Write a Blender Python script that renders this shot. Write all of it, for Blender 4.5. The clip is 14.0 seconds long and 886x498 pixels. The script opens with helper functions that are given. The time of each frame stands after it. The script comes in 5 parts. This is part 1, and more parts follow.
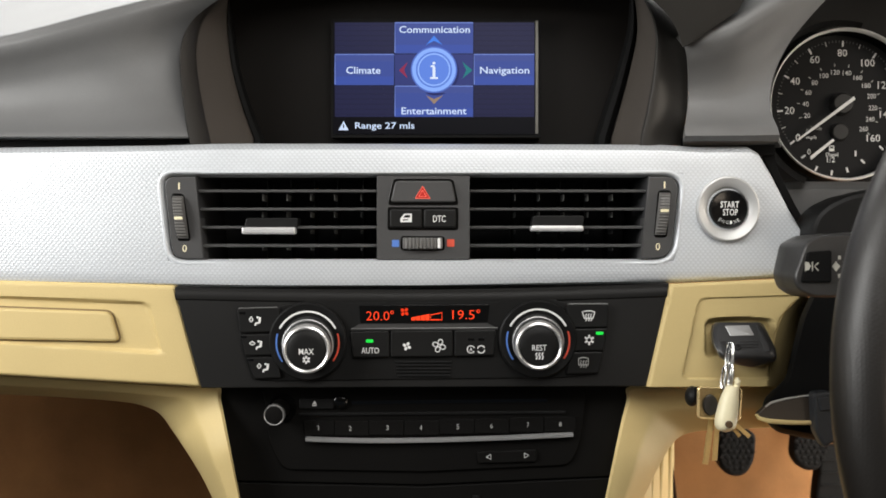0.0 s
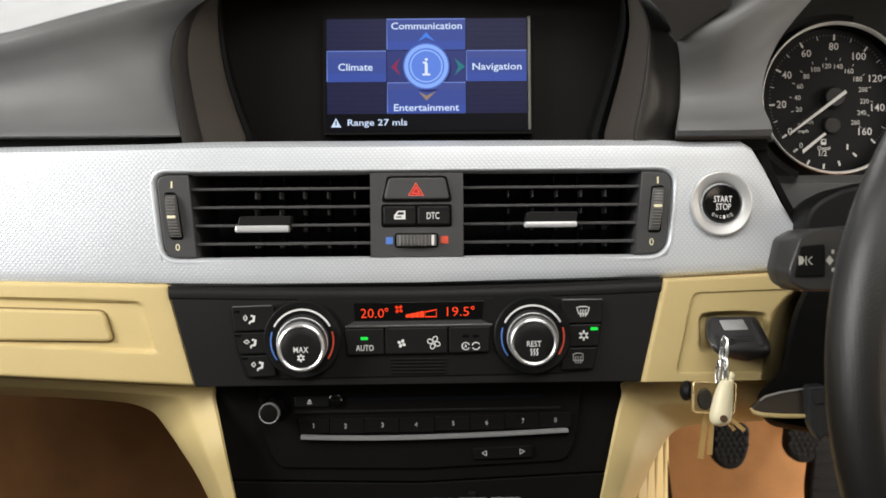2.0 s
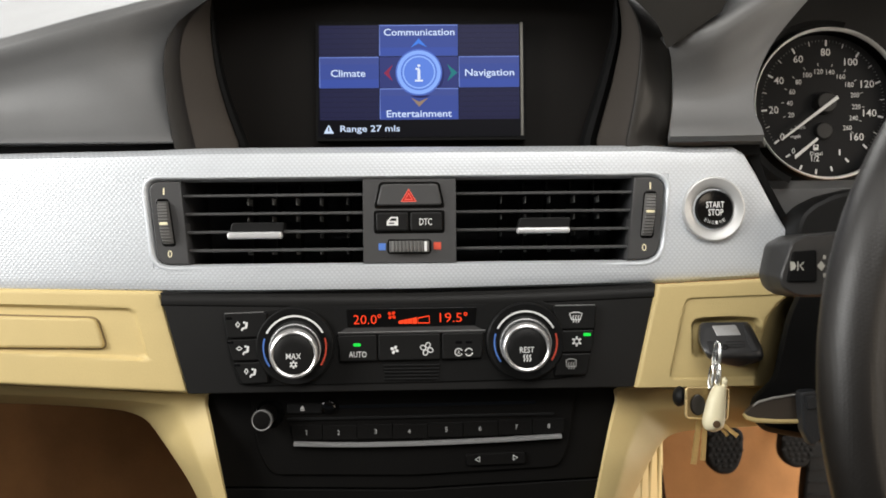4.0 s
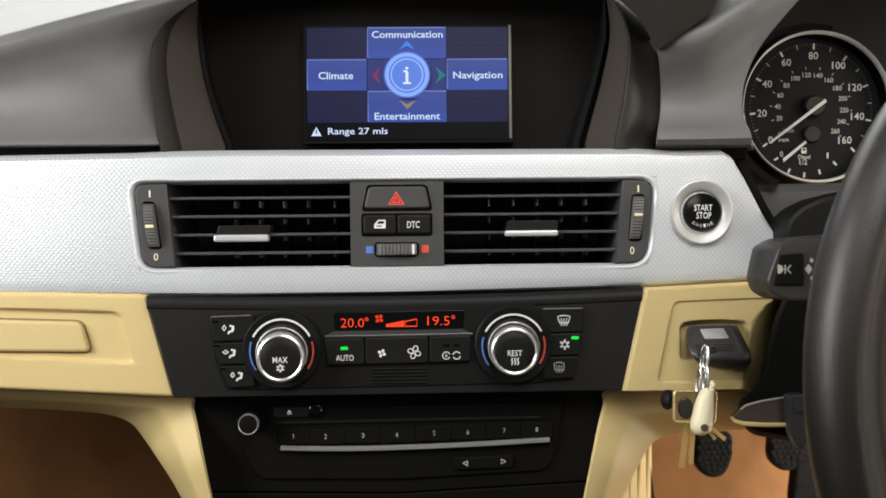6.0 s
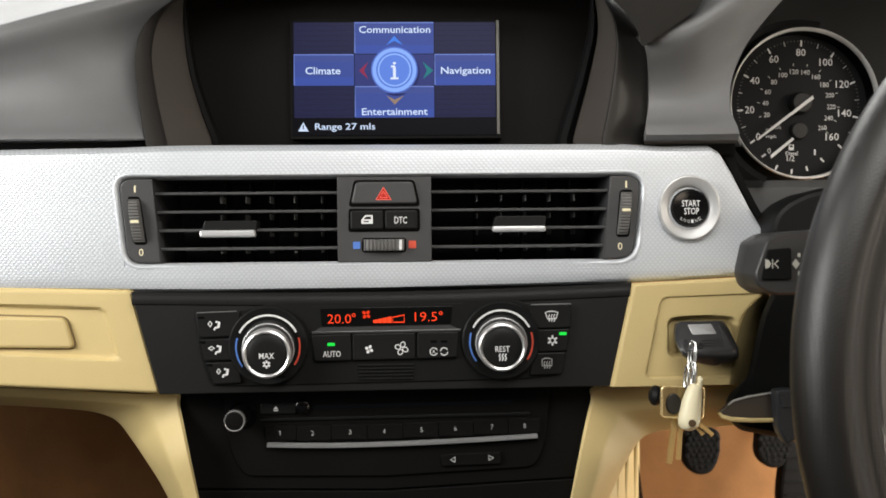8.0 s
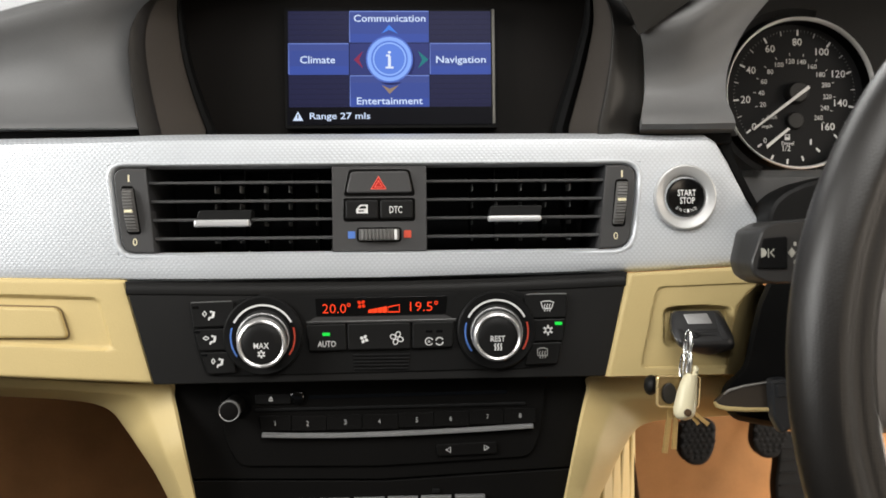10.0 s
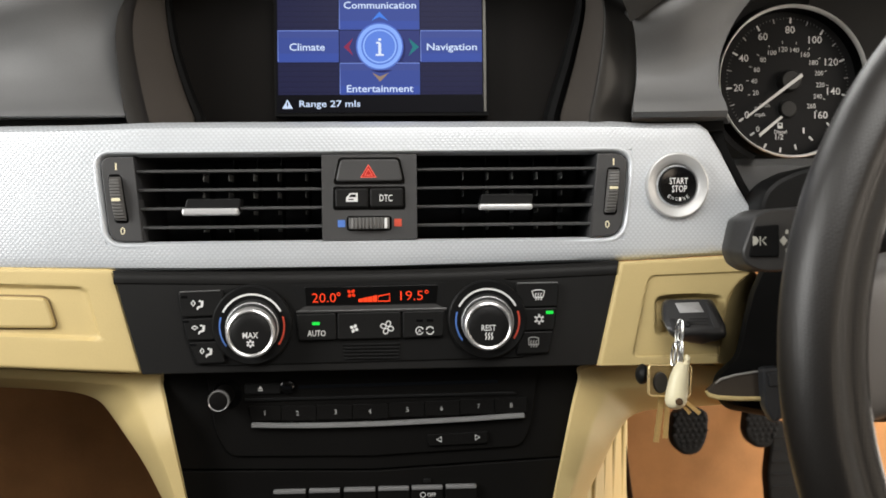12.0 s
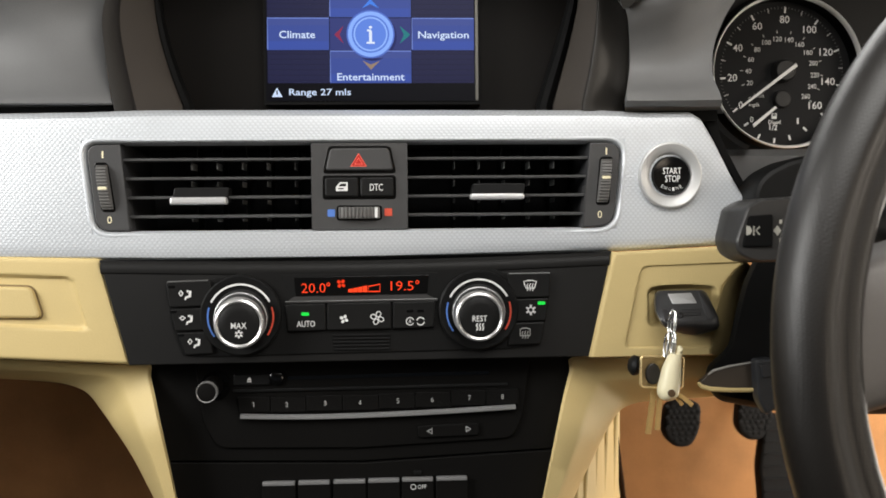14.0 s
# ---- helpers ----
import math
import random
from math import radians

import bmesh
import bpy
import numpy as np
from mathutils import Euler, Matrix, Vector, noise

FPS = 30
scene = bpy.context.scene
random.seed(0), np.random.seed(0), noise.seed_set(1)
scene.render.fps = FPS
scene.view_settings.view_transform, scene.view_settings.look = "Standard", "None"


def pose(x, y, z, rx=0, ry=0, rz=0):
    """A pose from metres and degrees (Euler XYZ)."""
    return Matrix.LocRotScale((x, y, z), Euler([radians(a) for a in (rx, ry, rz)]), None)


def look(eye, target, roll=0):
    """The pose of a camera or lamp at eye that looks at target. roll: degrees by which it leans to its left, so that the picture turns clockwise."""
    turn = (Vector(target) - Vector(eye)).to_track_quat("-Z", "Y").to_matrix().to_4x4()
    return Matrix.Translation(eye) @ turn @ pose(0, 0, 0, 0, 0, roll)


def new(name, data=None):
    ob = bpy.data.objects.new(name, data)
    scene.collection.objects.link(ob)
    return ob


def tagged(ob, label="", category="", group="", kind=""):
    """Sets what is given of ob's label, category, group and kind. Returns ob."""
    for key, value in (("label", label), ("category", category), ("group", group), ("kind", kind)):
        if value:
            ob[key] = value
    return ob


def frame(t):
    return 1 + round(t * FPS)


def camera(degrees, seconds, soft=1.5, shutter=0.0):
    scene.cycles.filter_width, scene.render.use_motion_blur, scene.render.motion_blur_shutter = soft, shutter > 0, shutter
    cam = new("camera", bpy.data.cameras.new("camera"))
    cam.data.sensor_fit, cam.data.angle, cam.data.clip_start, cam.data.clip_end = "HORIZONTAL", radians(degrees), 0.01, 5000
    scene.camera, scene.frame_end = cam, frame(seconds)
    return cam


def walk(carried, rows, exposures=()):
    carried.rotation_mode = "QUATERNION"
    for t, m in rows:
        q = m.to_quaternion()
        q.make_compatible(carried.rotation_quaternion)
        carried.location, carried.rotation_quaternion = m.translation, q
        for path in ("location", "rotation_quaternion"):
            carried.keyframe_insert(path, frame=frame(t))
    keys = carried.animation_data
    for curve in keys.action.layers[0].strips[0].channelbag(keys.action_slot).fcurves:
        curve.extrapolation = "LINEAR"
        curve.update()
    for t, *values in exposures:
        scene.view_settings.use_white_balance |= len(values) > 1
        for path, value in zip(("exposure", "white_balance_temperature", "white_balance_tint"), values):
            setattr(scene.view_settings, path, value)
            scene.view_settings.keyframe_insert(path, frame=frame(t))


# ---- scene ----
cam = camera(50.0, 14.0, soft=1.7)
cam.data.dof.use_dof, cam.data.dof.focus_distance, cam.data.dof.aperture_fstop = True, 0.635, 13.0
PATH = [
    (0, (-0.0001, -0.6598, 0.9300), (0.0001, 1.1526, 0.0844), 0.00),
    (0.5, (-0.0012, -0.6593, 0.9302), (0.0055, 1.1519, 0.0819), -0.07),
    (1, (-0.0019, -0.6591, 0.9301), (0.0101, 1.1511, 0.0797), -0.15),
    (1.5, (-0.0018, -0.6591, 0.9302), (0.0127, 1.1498, 0.0773), -0.20),
    (2, (-0.0012, -0.6589, 0.9307), (0.0153, 1.1492, 0.0760), -0.25),
    (2.5, (-0.0010, -0.6590, 0.9313), (0.0181, 1.1492, 0.0769), -0.23),
    (3, (-0.0006, -0.6589, 0.9312), (0.0213, 1.1508, 0.0799), -0.24),
    (5.5, (0.0022, -0.6571, 0.9308), (0.0402, 1.1575, 0.0908), -0.06),
    (6, (0.0028, -0.6565, 0.9302), (0.0477, 1.1583, 0.0910), 0.04),
    (6.5, (0.0035, -0.6561, 0.9293), (0.0553, 1.1591, 0.0912), 0.14),
    (7, (0.0039, -0.6556, 0.9283), (0.0621, 1.1595, 0.0905), 0.24),
    (7.5, (0.0039, -0.6554, 0.9273), (0.0679, 1.1595, 0.0894), 0.32),
    (8, (0.0037, -0.6554, 0.9267), (0.0721, 1.1586, 0.0872), 0.36),
    (10.5, (0.0043, -0.6542, 0.9235), (0.0825, 1.1509, 0.0660), 0.45),
    (11, (0.0046, -0.6537, 0.9229), (0.0847, 1.1494, 0.0612), 0.44),
    (11.5, (0.0056, -0.6526, 0.9220), (0.0892, 1.1482, 0.0560), 0.47),
    (12, (0.0066, -0.6515, 0.9211), (0.0955, 1.1469, 0.0505), 0.58),
    (12.5, (0.0072, -0.6502, 0.9198), (0.1024, 1.1460, 0.0452), 0.67),
    (13, (0.0073, -0.6490, 0.9187), (0.1081, 1.1449, 0.0402), 0.76),
    (13.5, (0.0078, -0.6480, 0.9177), (0.1108, 1.1445, 0.0364), 0.84),
    (14, (0.0088, -0.6469, 0.9168), (0.1102, 1.1443, 0.0329), 0.87),
]
walk(cam, [(t, look(eye, target, roll)) for t, eye, target, roll in PATH])

# ---- world and light ----
world = bpy.data.worlds.new("world")
scene.world = world
world.use_nodes = True
wn = world.node_tree
sky = wn.nodes.new("ShaderNodeTexSky")
sky.sky_type, sky.sun_disc, sky.sun_elevation, sky.sun_rotation = "NISHITA", False, radians(50), radians(200)
wn.links.new(sky.outputs[0], wn.nodes["Background"].inputs[0])
wn.nodes["Background"].inputs[1].default_value = 0.012


def window_light(name, eye, target, sx, sy, power, color):
    data = bpy.data.lights.new(name, "AREA")
    data.shape, data.size, data.size_y, data.energy, data.color = "RECTANGLE", sx, sy, power, color
    ob = new(name, data)
    ob.matrix_world = look(eye, target)
    return ob


window_light("passenger_window_light", (-0.74, -0.36, 1.05), (0.0, -0.05, 0.70), 0.42, 0.34, 7.7, (1.0, 0.99, 0.96))
window_light("windscreen_light", (-0.15, 0.62, 1.04), (-0.15, 0.0, 0.74), 1.35, 0.36, 9.5, (1.0, 0.99, 0.96))
# added overhead fill; no such opening is known in this car
window_light("sunroof_light", (0.14, -0.45, 1.285), (0.18, -0.20, 0.6), 0.48, 0.42, 4.2, (1.0, 0.975, 0.93))
window_light("driver_window_light", (0.93, -0.42, 0.98), (0.30, -0.05, 0.66), 0.40, 0.28, 3.2, (1.0, 0.89, 0.76))
# unseen lamp added for the warm highlight on the wheel rim
window_light("rear_driver_window_light", (0.86, -1.35, 0.98), (0.30, -0.3, 0.70), 0.34, 0.30, 1.9, (1.0, 0.84, 0.66))
# added fill for the driver's footwell, as if the door stood open
window_light("driver_door_light", (0.97, 0.04, 0.42), (0.30, 0.12, 0.25), 0.55, 0.50, 9.0, (1.0, 0.93, 0.83))


# ---- materials ----
def mat(name, color, rough=0.5, metal=0.0, grain=0.0, size=900.0, vary=0.12, wear=0.0, coat=0.0, shine=0.5):
    """A surface with fine grain relief, large soft blotches of tone and uneven gloss."""
    m = bpy.data.materials.new(name)
    m.use_nodes = True
    nt = m.node_tree
    b = nt.nodes["Principled BSDF"]
    b.inputs["Metallic"].default_value = metal
    b.inputs["Coat Weight"].default_value = coat
    b.inputs["Specular IOR Level"].default_value = shine
    co = nt.nodes.new("ShaderNodeTexCoord").outputs["Object"]
    big = nt.nodes.new("ShaderNodeTexNoise")
    big.inputs["Scale"].default_value, big.inputs["Detail"].default_value = 14.0, 5.0
    fine = nt.nodes.new("ShaderNodeTexNoise")
    fine.inputs["Scale"].default_value, fine.inputs["Detail"].default_value = size, 2.0
    nt.links.new(co, big.inputs["Vector"])
    nt.links.new(co, fine.inputs["Vector"])
    ramp = nt.nodes.new("ShaderNodeValToRGB")
    c = Vector(color)
    ramp.color_ramp.elements[0].color = (*(c * (1 - vary)), 1)
    ramp.color_ramp.elements[1].color = (*(c * (1 + vary)), 1)
    ramp.color_ramp.elements[0].position, ramp.color_ramp.elements[1].position = 0.3, 0.7
    mix = nt.nodes.new("ShaderNodeMath")
    mix.operation, mix.inputs[1].default_value = "MULTIPLY_ADD", 0.35
    nt.links.new(fine.outputs["Fac"], mix.inputs[0])
    sub = nt.nodes.new("ShaderNodeMath")
    sub.operation, sub.inputs[1].default_value, sub.inputs[2].default_value = "MULTIPLY_ADD", 0.8, -0.08
    nt.links.new(big.outputs["Fac"], sub.inputs[0])
    nt.links.new(sub.outputs[0], mix.inputs[2])
    nt.links.new(mix.outputs[0], ramp.inputs[0])
    nt.links.new(ramp.outputs[0], b.inputs["Base Color"])
    rr = nt.nodes.new("ShaderNodeMapRange")
    rr.inputs["To Min"].default_value, rr.inputs["To Max"].default_value = max(rough - 0.08 - wear, 0.02), rough + 0.08
    nt.links.new(big.outputs["Fac"], rr.inputs["Value"])
    nt.links.new(rr.outputs[0], b.inputs["Roughness"])
    if grain:
        bump = nt.nodes.new("ShaderNodeBump")
        bump.inputs["Strength"].default_value, bump.inputs["Distance"].default_value = grain, 0.0006
        nt.links.new(fine.outputs["Fac"], bump.inputs["Height"])
        nt.links.new(bump.outputs[0], b.inputs["Normal"])
    return m


def glow(name, color, strength):
    """A lit part of a display, lamp or backlit sign."""
    m = bpy.data.materials.new(name)
    m.use_nodes = True
    b = m.node_tree.nodes["Principled BSDF"]
    b.inputs["Base Color"].default_value = (0.003, 0.003, 0.004, 1)
    b.inputs["Roughness"].default_value, b.inputs["Specular IOR Level"].default_value = 0.3, 0.06
    b.inputs["Emission Color"].default_value = (*color, 1)
    b.inputs["Emission Strength"].default_value = strength
    return m


def embossed_metal(name, color, rough):
    """Silver trim foil with a small stamped diamond weave."""
    m = mat(name, color, rough, 0.3, 0.0, vary=0.04)
    nt = m.node_tree
    co = nt.nodes.new("ShaderNodeTexCoord").outputs["Object"]
    turn = nt.nodes.new("ShaderNodeMapping")
    turn.inputs["Rotation"].default_value = (radians(-65), 0, 0)
    nt.links.new(co, turn.inputs["Vector"])
    sep = nt.nodes.new("ShaderNodeSeparateXYZ")
    nt.links.new(turn.outputs[0], sep.inputs[0])

    def wave(a, b_, shift=0.0):
        u = nt.nodes.new("ShaderNodeMath")
        u.operation, u.inputs[1].default_value = "MULTIPLY", a
        v = nt.nodes.new("ShaderNodeMath")
        v.operation, v.inputs[1].default_value = "MULTIPLY_ADD", b_
        nt.links.new(sep.outputs[0], u.inputs[0])
        nt.links.new(sep.outputs[1], v.inputs[0])
        nt.links.new(u.outputs[0], v.inputs[2])
        s = nt.nodes.new("ShaderNodeMath")
        s.operation = "SINE"
        move = nt.nodes.new("ShaderNodeMath")
        move.operation, move.inputs[1].default_value = "ADD", shift
        nt.links.new(v.outputs[0], move.inputs[0])
        nt.links.new(move.outputs[0], s.inputs[0])
        return s.outputs[0]

    pr = nt.nodes.new("ShaderNodeMath")
    pr.operation = "MULTIPLY"
    nt.links.new(wave(2000.0, 0.0), pr.inputs[0])
    nt.links.new(wave(0.0, 1750.0), pr.inputs[1])
    # a third wave along the rows turns the diamonds into a staggered honeycomb
    comb = nt.nodes.new("ShaderNodeMath")
    comb.operation, comb.inputs[1].default_value = "MULTIPLY_ADD", 0.4
    nt.links.new(wave(0.0, 3500.0, -math.pi / 2), comb.inputs[0])
    nt.links.new(pr.outputs[0], comb.inputs[2])
    bump = nt.nodes.new("ShaderNodeBump")
    bump.inputs["Strength"].default_value, bump.inputs["Distance"].default_value = 0.19, 0.0003
    # hollows of the weave are painted darker, standing in for shade in the relief
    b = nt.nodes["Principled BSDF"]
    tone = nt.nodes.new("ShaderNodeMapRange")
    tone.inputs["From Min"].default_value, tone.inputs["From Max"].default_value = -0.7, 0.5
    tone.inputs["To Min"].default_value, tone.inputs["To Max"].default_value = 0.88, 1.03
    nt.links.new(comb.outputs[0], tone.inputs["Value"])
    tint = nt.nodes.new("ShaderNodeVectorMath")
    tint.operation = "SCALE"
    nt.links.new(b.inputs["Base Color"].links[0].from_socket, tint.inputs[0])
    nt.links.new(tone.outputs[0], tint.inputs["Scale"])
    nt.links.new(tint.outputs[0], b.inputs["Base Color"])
    nt.links.new(comb.outputs[0], bump.inputs["Height"])
    nt.links.new(bump.outputs[0], nt.nodes["Principled BSDF"].inputs["Normal"])
    return m


PAD = mat("soft_dash_plastic", (0.116, 0.116, 0.116), 0.47, grain=0.2, size=1500)
BLACK = mat("black_plastic", (0.007, 0.007, 0.007), 0.5, grain=0.12, size=1600, shine=0.17)
BLACK_MATT = mat("matt_black_plastic", (0.006, 0.006, 0.006), 0.62, grain=0.2, size=1500, shine=0.07)
CHARCOAL = mat("charcoal_plastic", (0.047, 0.0462, 0.0462), 0.5, grain=0.15, size=1500, shine=0.4)
GLOSS = mat("gloss_black", (0.004, 0.004, 0.004), 0.16, vary=0.05, shine=0.35)
SATIN = mat("satin_black_button", (0.0095, 0.0094, 0.0092), 0.45, grain=0.05, shine=0.15)
BEIGE = mat("beige_vinyl", (0.565, 0.438, 0.20), 0.57, grain=0.2, size=1300, vary=0.05, shine=0.38)
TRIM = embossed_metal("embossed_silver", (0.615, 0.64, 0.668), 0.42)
TRIM_LIP = mat("smooth_silver", (0.615, 0.64, 0.668), 0.42, 0.3, vary=0.04)
SILVER = mat("silver_paint", (0.6, 0.6, 0.6), 0.36, 0.4, vary=0.04)
CHROME = mat("satin_chrome", (0.66, 0.65, 0.64), 0.30, 0.75, vary=0.08)
STEEL = mat("bright_steel", (0.75, 0.74, 0.72), 0.28, 1.0, vary=0.08)
LEATHER = mat("wheel_leather", (0.010, 0.0085, 0.0072), 0.40, grain=0.12, size=1500, shine=0.52)
# the leather of the rim is finely perforated
nt = LEATHER.node_tree
holes = nt.nodes.new("ShaderNodeTexVoronoi")
holes.inputs["Scale"].default_value, holes.inputs["Randomness"].default_value = 760.0, 0.12
nt.links.new(nt.nodes["Texture Coordinate"].outputs["Object"], holes.inputs["Vector"])
dent = nt.nodes.new("ShaderNodeBump")
dent.inputs["Strength"].default_value, dent.inputs["Distance"].default_value = 0.22, 0.0005
nt.links.new(holes.outputs["Distance"], dent.inputs["Height"])
nt.links.new(nt.nodes["Bump"].outputs[0], dent.inputs["Normal"])
nt.links.new(dent.outputs[0], nt.nodes["Principled BSDF"].inputs["Normal"])
CARPET = mat("tan_carpet", (0.47, 0.23, 0.088), 0.95, grain=1.0, size=900, vary=0.2)
RUBBER = mat("pedal_rubber", (0.006, 0.006, 0.0062), 0.75, grain=0.3, shine=0.25)
WHITE = mat("white_print", (0.72, 0.72, 0.71), 0.5, vary=0.02)
BRASS = mat("brass_key", (0.58, 0.41, 0.17), 0.32, 0.7, vary=0.2)
CREAM = mat("cream_plastic", (0.80, 0.73, 0.50), 0.4, vary=0.05)
GREYP = mat("grey_print", (0.40, 0.40, 0.39), 0.5, vary=0.02)
BLUE = mat("blue_print", (0.08, 0.19, 0.56), 0.5, vary=0.03)
RED = mat("red_print", (0.65, 0.08, 0.04), 0.5, vary=0.03)
CLOTH = mat("grey_headliner", (0.35, 0.33, 0.3), 0.9, grain=0.5)

# ---- shapes ----
# The dash leans back by 25 degrees, square to the first camera view. Parts are placed by pixel
# to fit that view: a sheet lies a given depth away, and one unit on it is that depth over 1681.3.
DASH = pose(0, -0.66, 0.93, 65, 0, 0)
GRID = 1681.3
ZERO = Vector((0, 0, 0))


def G(x, y, d):
    k = d / GRID
    return DASH @ Vector(((x - 784) * k, (441 - y) * k, -d))


class Sheet:
    def __init__(self, d, lift=0.0):
        self.d, self.k, self.lift = d, d / GRID, lift

    def p(self, x, y, h=0.0):
        return DASH @ Vector(((x - 784) * self.k, (441 - y) * self.k, h + self.lift - self.d))


def thing(name, at, label, category, group="", kind=""):
    ob = new(name)
    ob.empty_display_size = 0.02
    ob.location = at
    return tagged(ob, label, category, group, kind)


def spot(ob):
    """Where an unturned object stands in the world."""
    v = Vector(ob.location)
    while ob.parent:
        ob = ob.parent
        v = v + ob.location
    return v


def part(name, bm, material, parent=None, label="", smooth=35):
    bmesh.ops.recalc_face_normals(bm, faces=bm.faces[:])
    me = bpy.data.meshes.new(name)
    if bm.verts:
        lo = Vector([min(v.co[i] for v in bm.verts) for i in range(3)])
        hi = Vector([max(v.co[i] for v in bm.verts) for i in range(3)])
        mid = (lo + hi) / 2
    else:
        mid = ZERO.copy()
    bmesh.ops.translate(bm, verts=bm.verts[:], vec=-mid)
    for e in bm.edges:
        if smooth and len(e.link_faces) == 2 and e.calc_face_angle(0.0) > radians(smooth):
            e.smooth = False
    bm.to_mesh(me)
    bm.free()
    me.materials.append(material)
    if smooth:
        me.shade_smooth()
    ob = new(name, me)
    ob.location = mid
    if parent:
        ob.parent = parent
        ob.location = mid - spot(parent)
    if label:
        tagged(ob, label)
    return ob


def loft(rows, closed=False, bm=None):
    bm = bm or bmesh.new()
    grid = [[bm.verts.new(p) for p in r] for r in rows]
    for a, b in zip(grid, grid[1:]):
        n = len(a)
        for i in range(n if closed else n - 1):
            j = (i + 1) % n
            bm.faces.new((a[i], a[j], b[j], b[i]))
    return bm


def shell(rows, thick, closed=False):
    bm = loft(rows, closed)
    bmesh.ops.recalc_face_normals(bm, faces=bm.faces[:])
    bmesh.ops.solidify(bm, geom=bm.faces[:], thickness=thick)
    return bm


def rounded(pts, r, n=5):
    """An outline with its corners rounded; r: one radius or one for each corner."""
    out, m = [], len(pts)
    rs = r if isinstance(r, (list, tuple)) else [r] * m
    for i in range(m):
        a, b, c = (Vector(pts[(i + o) % m]) for o in (-1, 0, 1))
        u, v = (a - b), (c - b)
        q = min(rs[i], u.length * 0.48, v.length * 0.48)
        if q <= 0:
            out.append((b.x, b.y))
            continue
        s, e = b + u.normalized() * q, b + v.normalized() * q
        for j in range(n + 1):
            t = j / n
            w = s * (1 - t) ** 2 + b * 2 * t * (1 - t) + e * t * t
            out.append((w.x, w.y))
    return out


def box(x0, y0, x1, y1):
    return [(x0, y0), (x1, y0), (x1, y1), (x0, y1)]


def shrink(pts, a):
    """An outline drawn in by a units."""
    m, out = len(pts), []
    area = sum(pts[i][0] * pts[(i + 1) % m][1] - pts[(i + 1) % m][0] * pts[i][1] for i in range(m))
    s = 1 if area > 0 else -1
    for i in range(m):
        p0, p1, p2 = Vector(pts[i - 1]), Vector(pts[i]), Vector(pts[(i + 1) % m])
        d1, d2 = p1 - p0, p2 - p1
        if d1.length < 1e-6 or d2.length < 1e-6:
            out.append(tuple(p1))
            continue
        n1, n2 = Vector((-d1.y, d1.x)).normalized() * s, Vector((-d2.y, d2.x)).normalized() * s
        nn = n1 + n2
        nn = nn / max(nn.length_squared / 2, 0.3) if nn.length > 1e-6 else n1
        out.append((p1.x + nn.x * a, p1.y + nn.y * a))
    return out


def slab(S, pts, h0, h1, edge=1.5, bm=None):
    """A plate with rounded-over front edges: outline on a sheet, from height h0 to h1."""
    e = edge * S.k
    rows = [[S.p(x, y, h0) for x, y in pts]]
    if edge:
        rows += [[S.p(x, y, h1 - e) for x, y in pts],
                 [S.p(x, y, h1 - 0.3 * e) for x, y in shrink(pts, 0.3 * edge)],
                 [S.p(x, y, h1) for x, y in shrink(pts, edge)]]
    else:
        rows += [[S.p(x, y, h1) for x, y in pts]]
    bm = loft(rows, True, bm)
    bm.verts.ensure_lookup_table()
    n = len(pts)
    lid = bm.faces.new(bm.verts[-n:])
    for e in lid.edges:
        e.smooth = False
    return bm


def band(S, outer, inner, h0, h1, edge=1.0):
    """A flat frame between two outlines that have equally many points."""
    e = edge * S.k
    rows = [[S.p(x, y, h0) for x, y in outer], [S.p(x, y, h1 - e) for x, y in outer],
            [S.p(x, y, h1) for x, y in shrink(outer, edge)],
            [S.p(x, y, h1) for x, y in shrink(inner, -edge)],
            [S.p(x, y, h1 - e) for x, y in inner], [S.p(x, y, h0) for x, y in inner]]
    return loft(rows, True)


def turned(S, cx, cy, profile, n=48, bm=None, squash=1.0, capped=True):
    """A turned body: rings of (radius in units, height)."""
    rows = [[S.p(cx + r * math.cos(2 * math.pi * i / n), cy - r * squash * math.sin(2 * math.pi * i / n), h) for i in range(n)]
            for r, h in profile]
    bm = loft(rows, True, bm)
    bm.verts.ensure_lookup_table()
    if capped:
        bm.faces.new(bm.verts[-n:])
    return bm


def stroke(S, pts, w, h, t=0.00012, bm=None, closed=False):
    """A printed line of width w on a sheet."""
    bm = bm or bmesh.new()
    m = len(pts)
    a, b = [], []
    for i in range(m):
        p = Vector(pts[i])
        q0 = Vector(pts[(i - 1) % m]) if closed or i else p
        q1 = Vector(pts[(i + 1) % m]) if closed or i < m - 1 else p
        d = (q1 - q0)
        d = d.normalized() if d.length else Vector((1, 0))
        nrm = Vector((-d.y, d.x)) * w / 2
        a.append(p + nrm)
        b.append(p - nrm)
    va = [bm.verts.new(S.p(v.x, v.y, h + t)) for v in a]
    vb = [bm.verts.new(S.p(v.x, v.y, h + t)) for v in b]
    for i in range(m if closed else m - 1):
        j = (i + 1) % m
        bm.faces.new((va[i], va[j], vb[j], vb[i]))
    return bm


def arc(cx, cy, r, a0, a1, n=20, squash=1.0):
    return [(cx + r * math.cos(radians(a0 + (a1 - a0) * i / n)), cy - r * squash * math.sin(radians(a0 + (a1 - a0) * i / n))) for i in range(n + 1)]


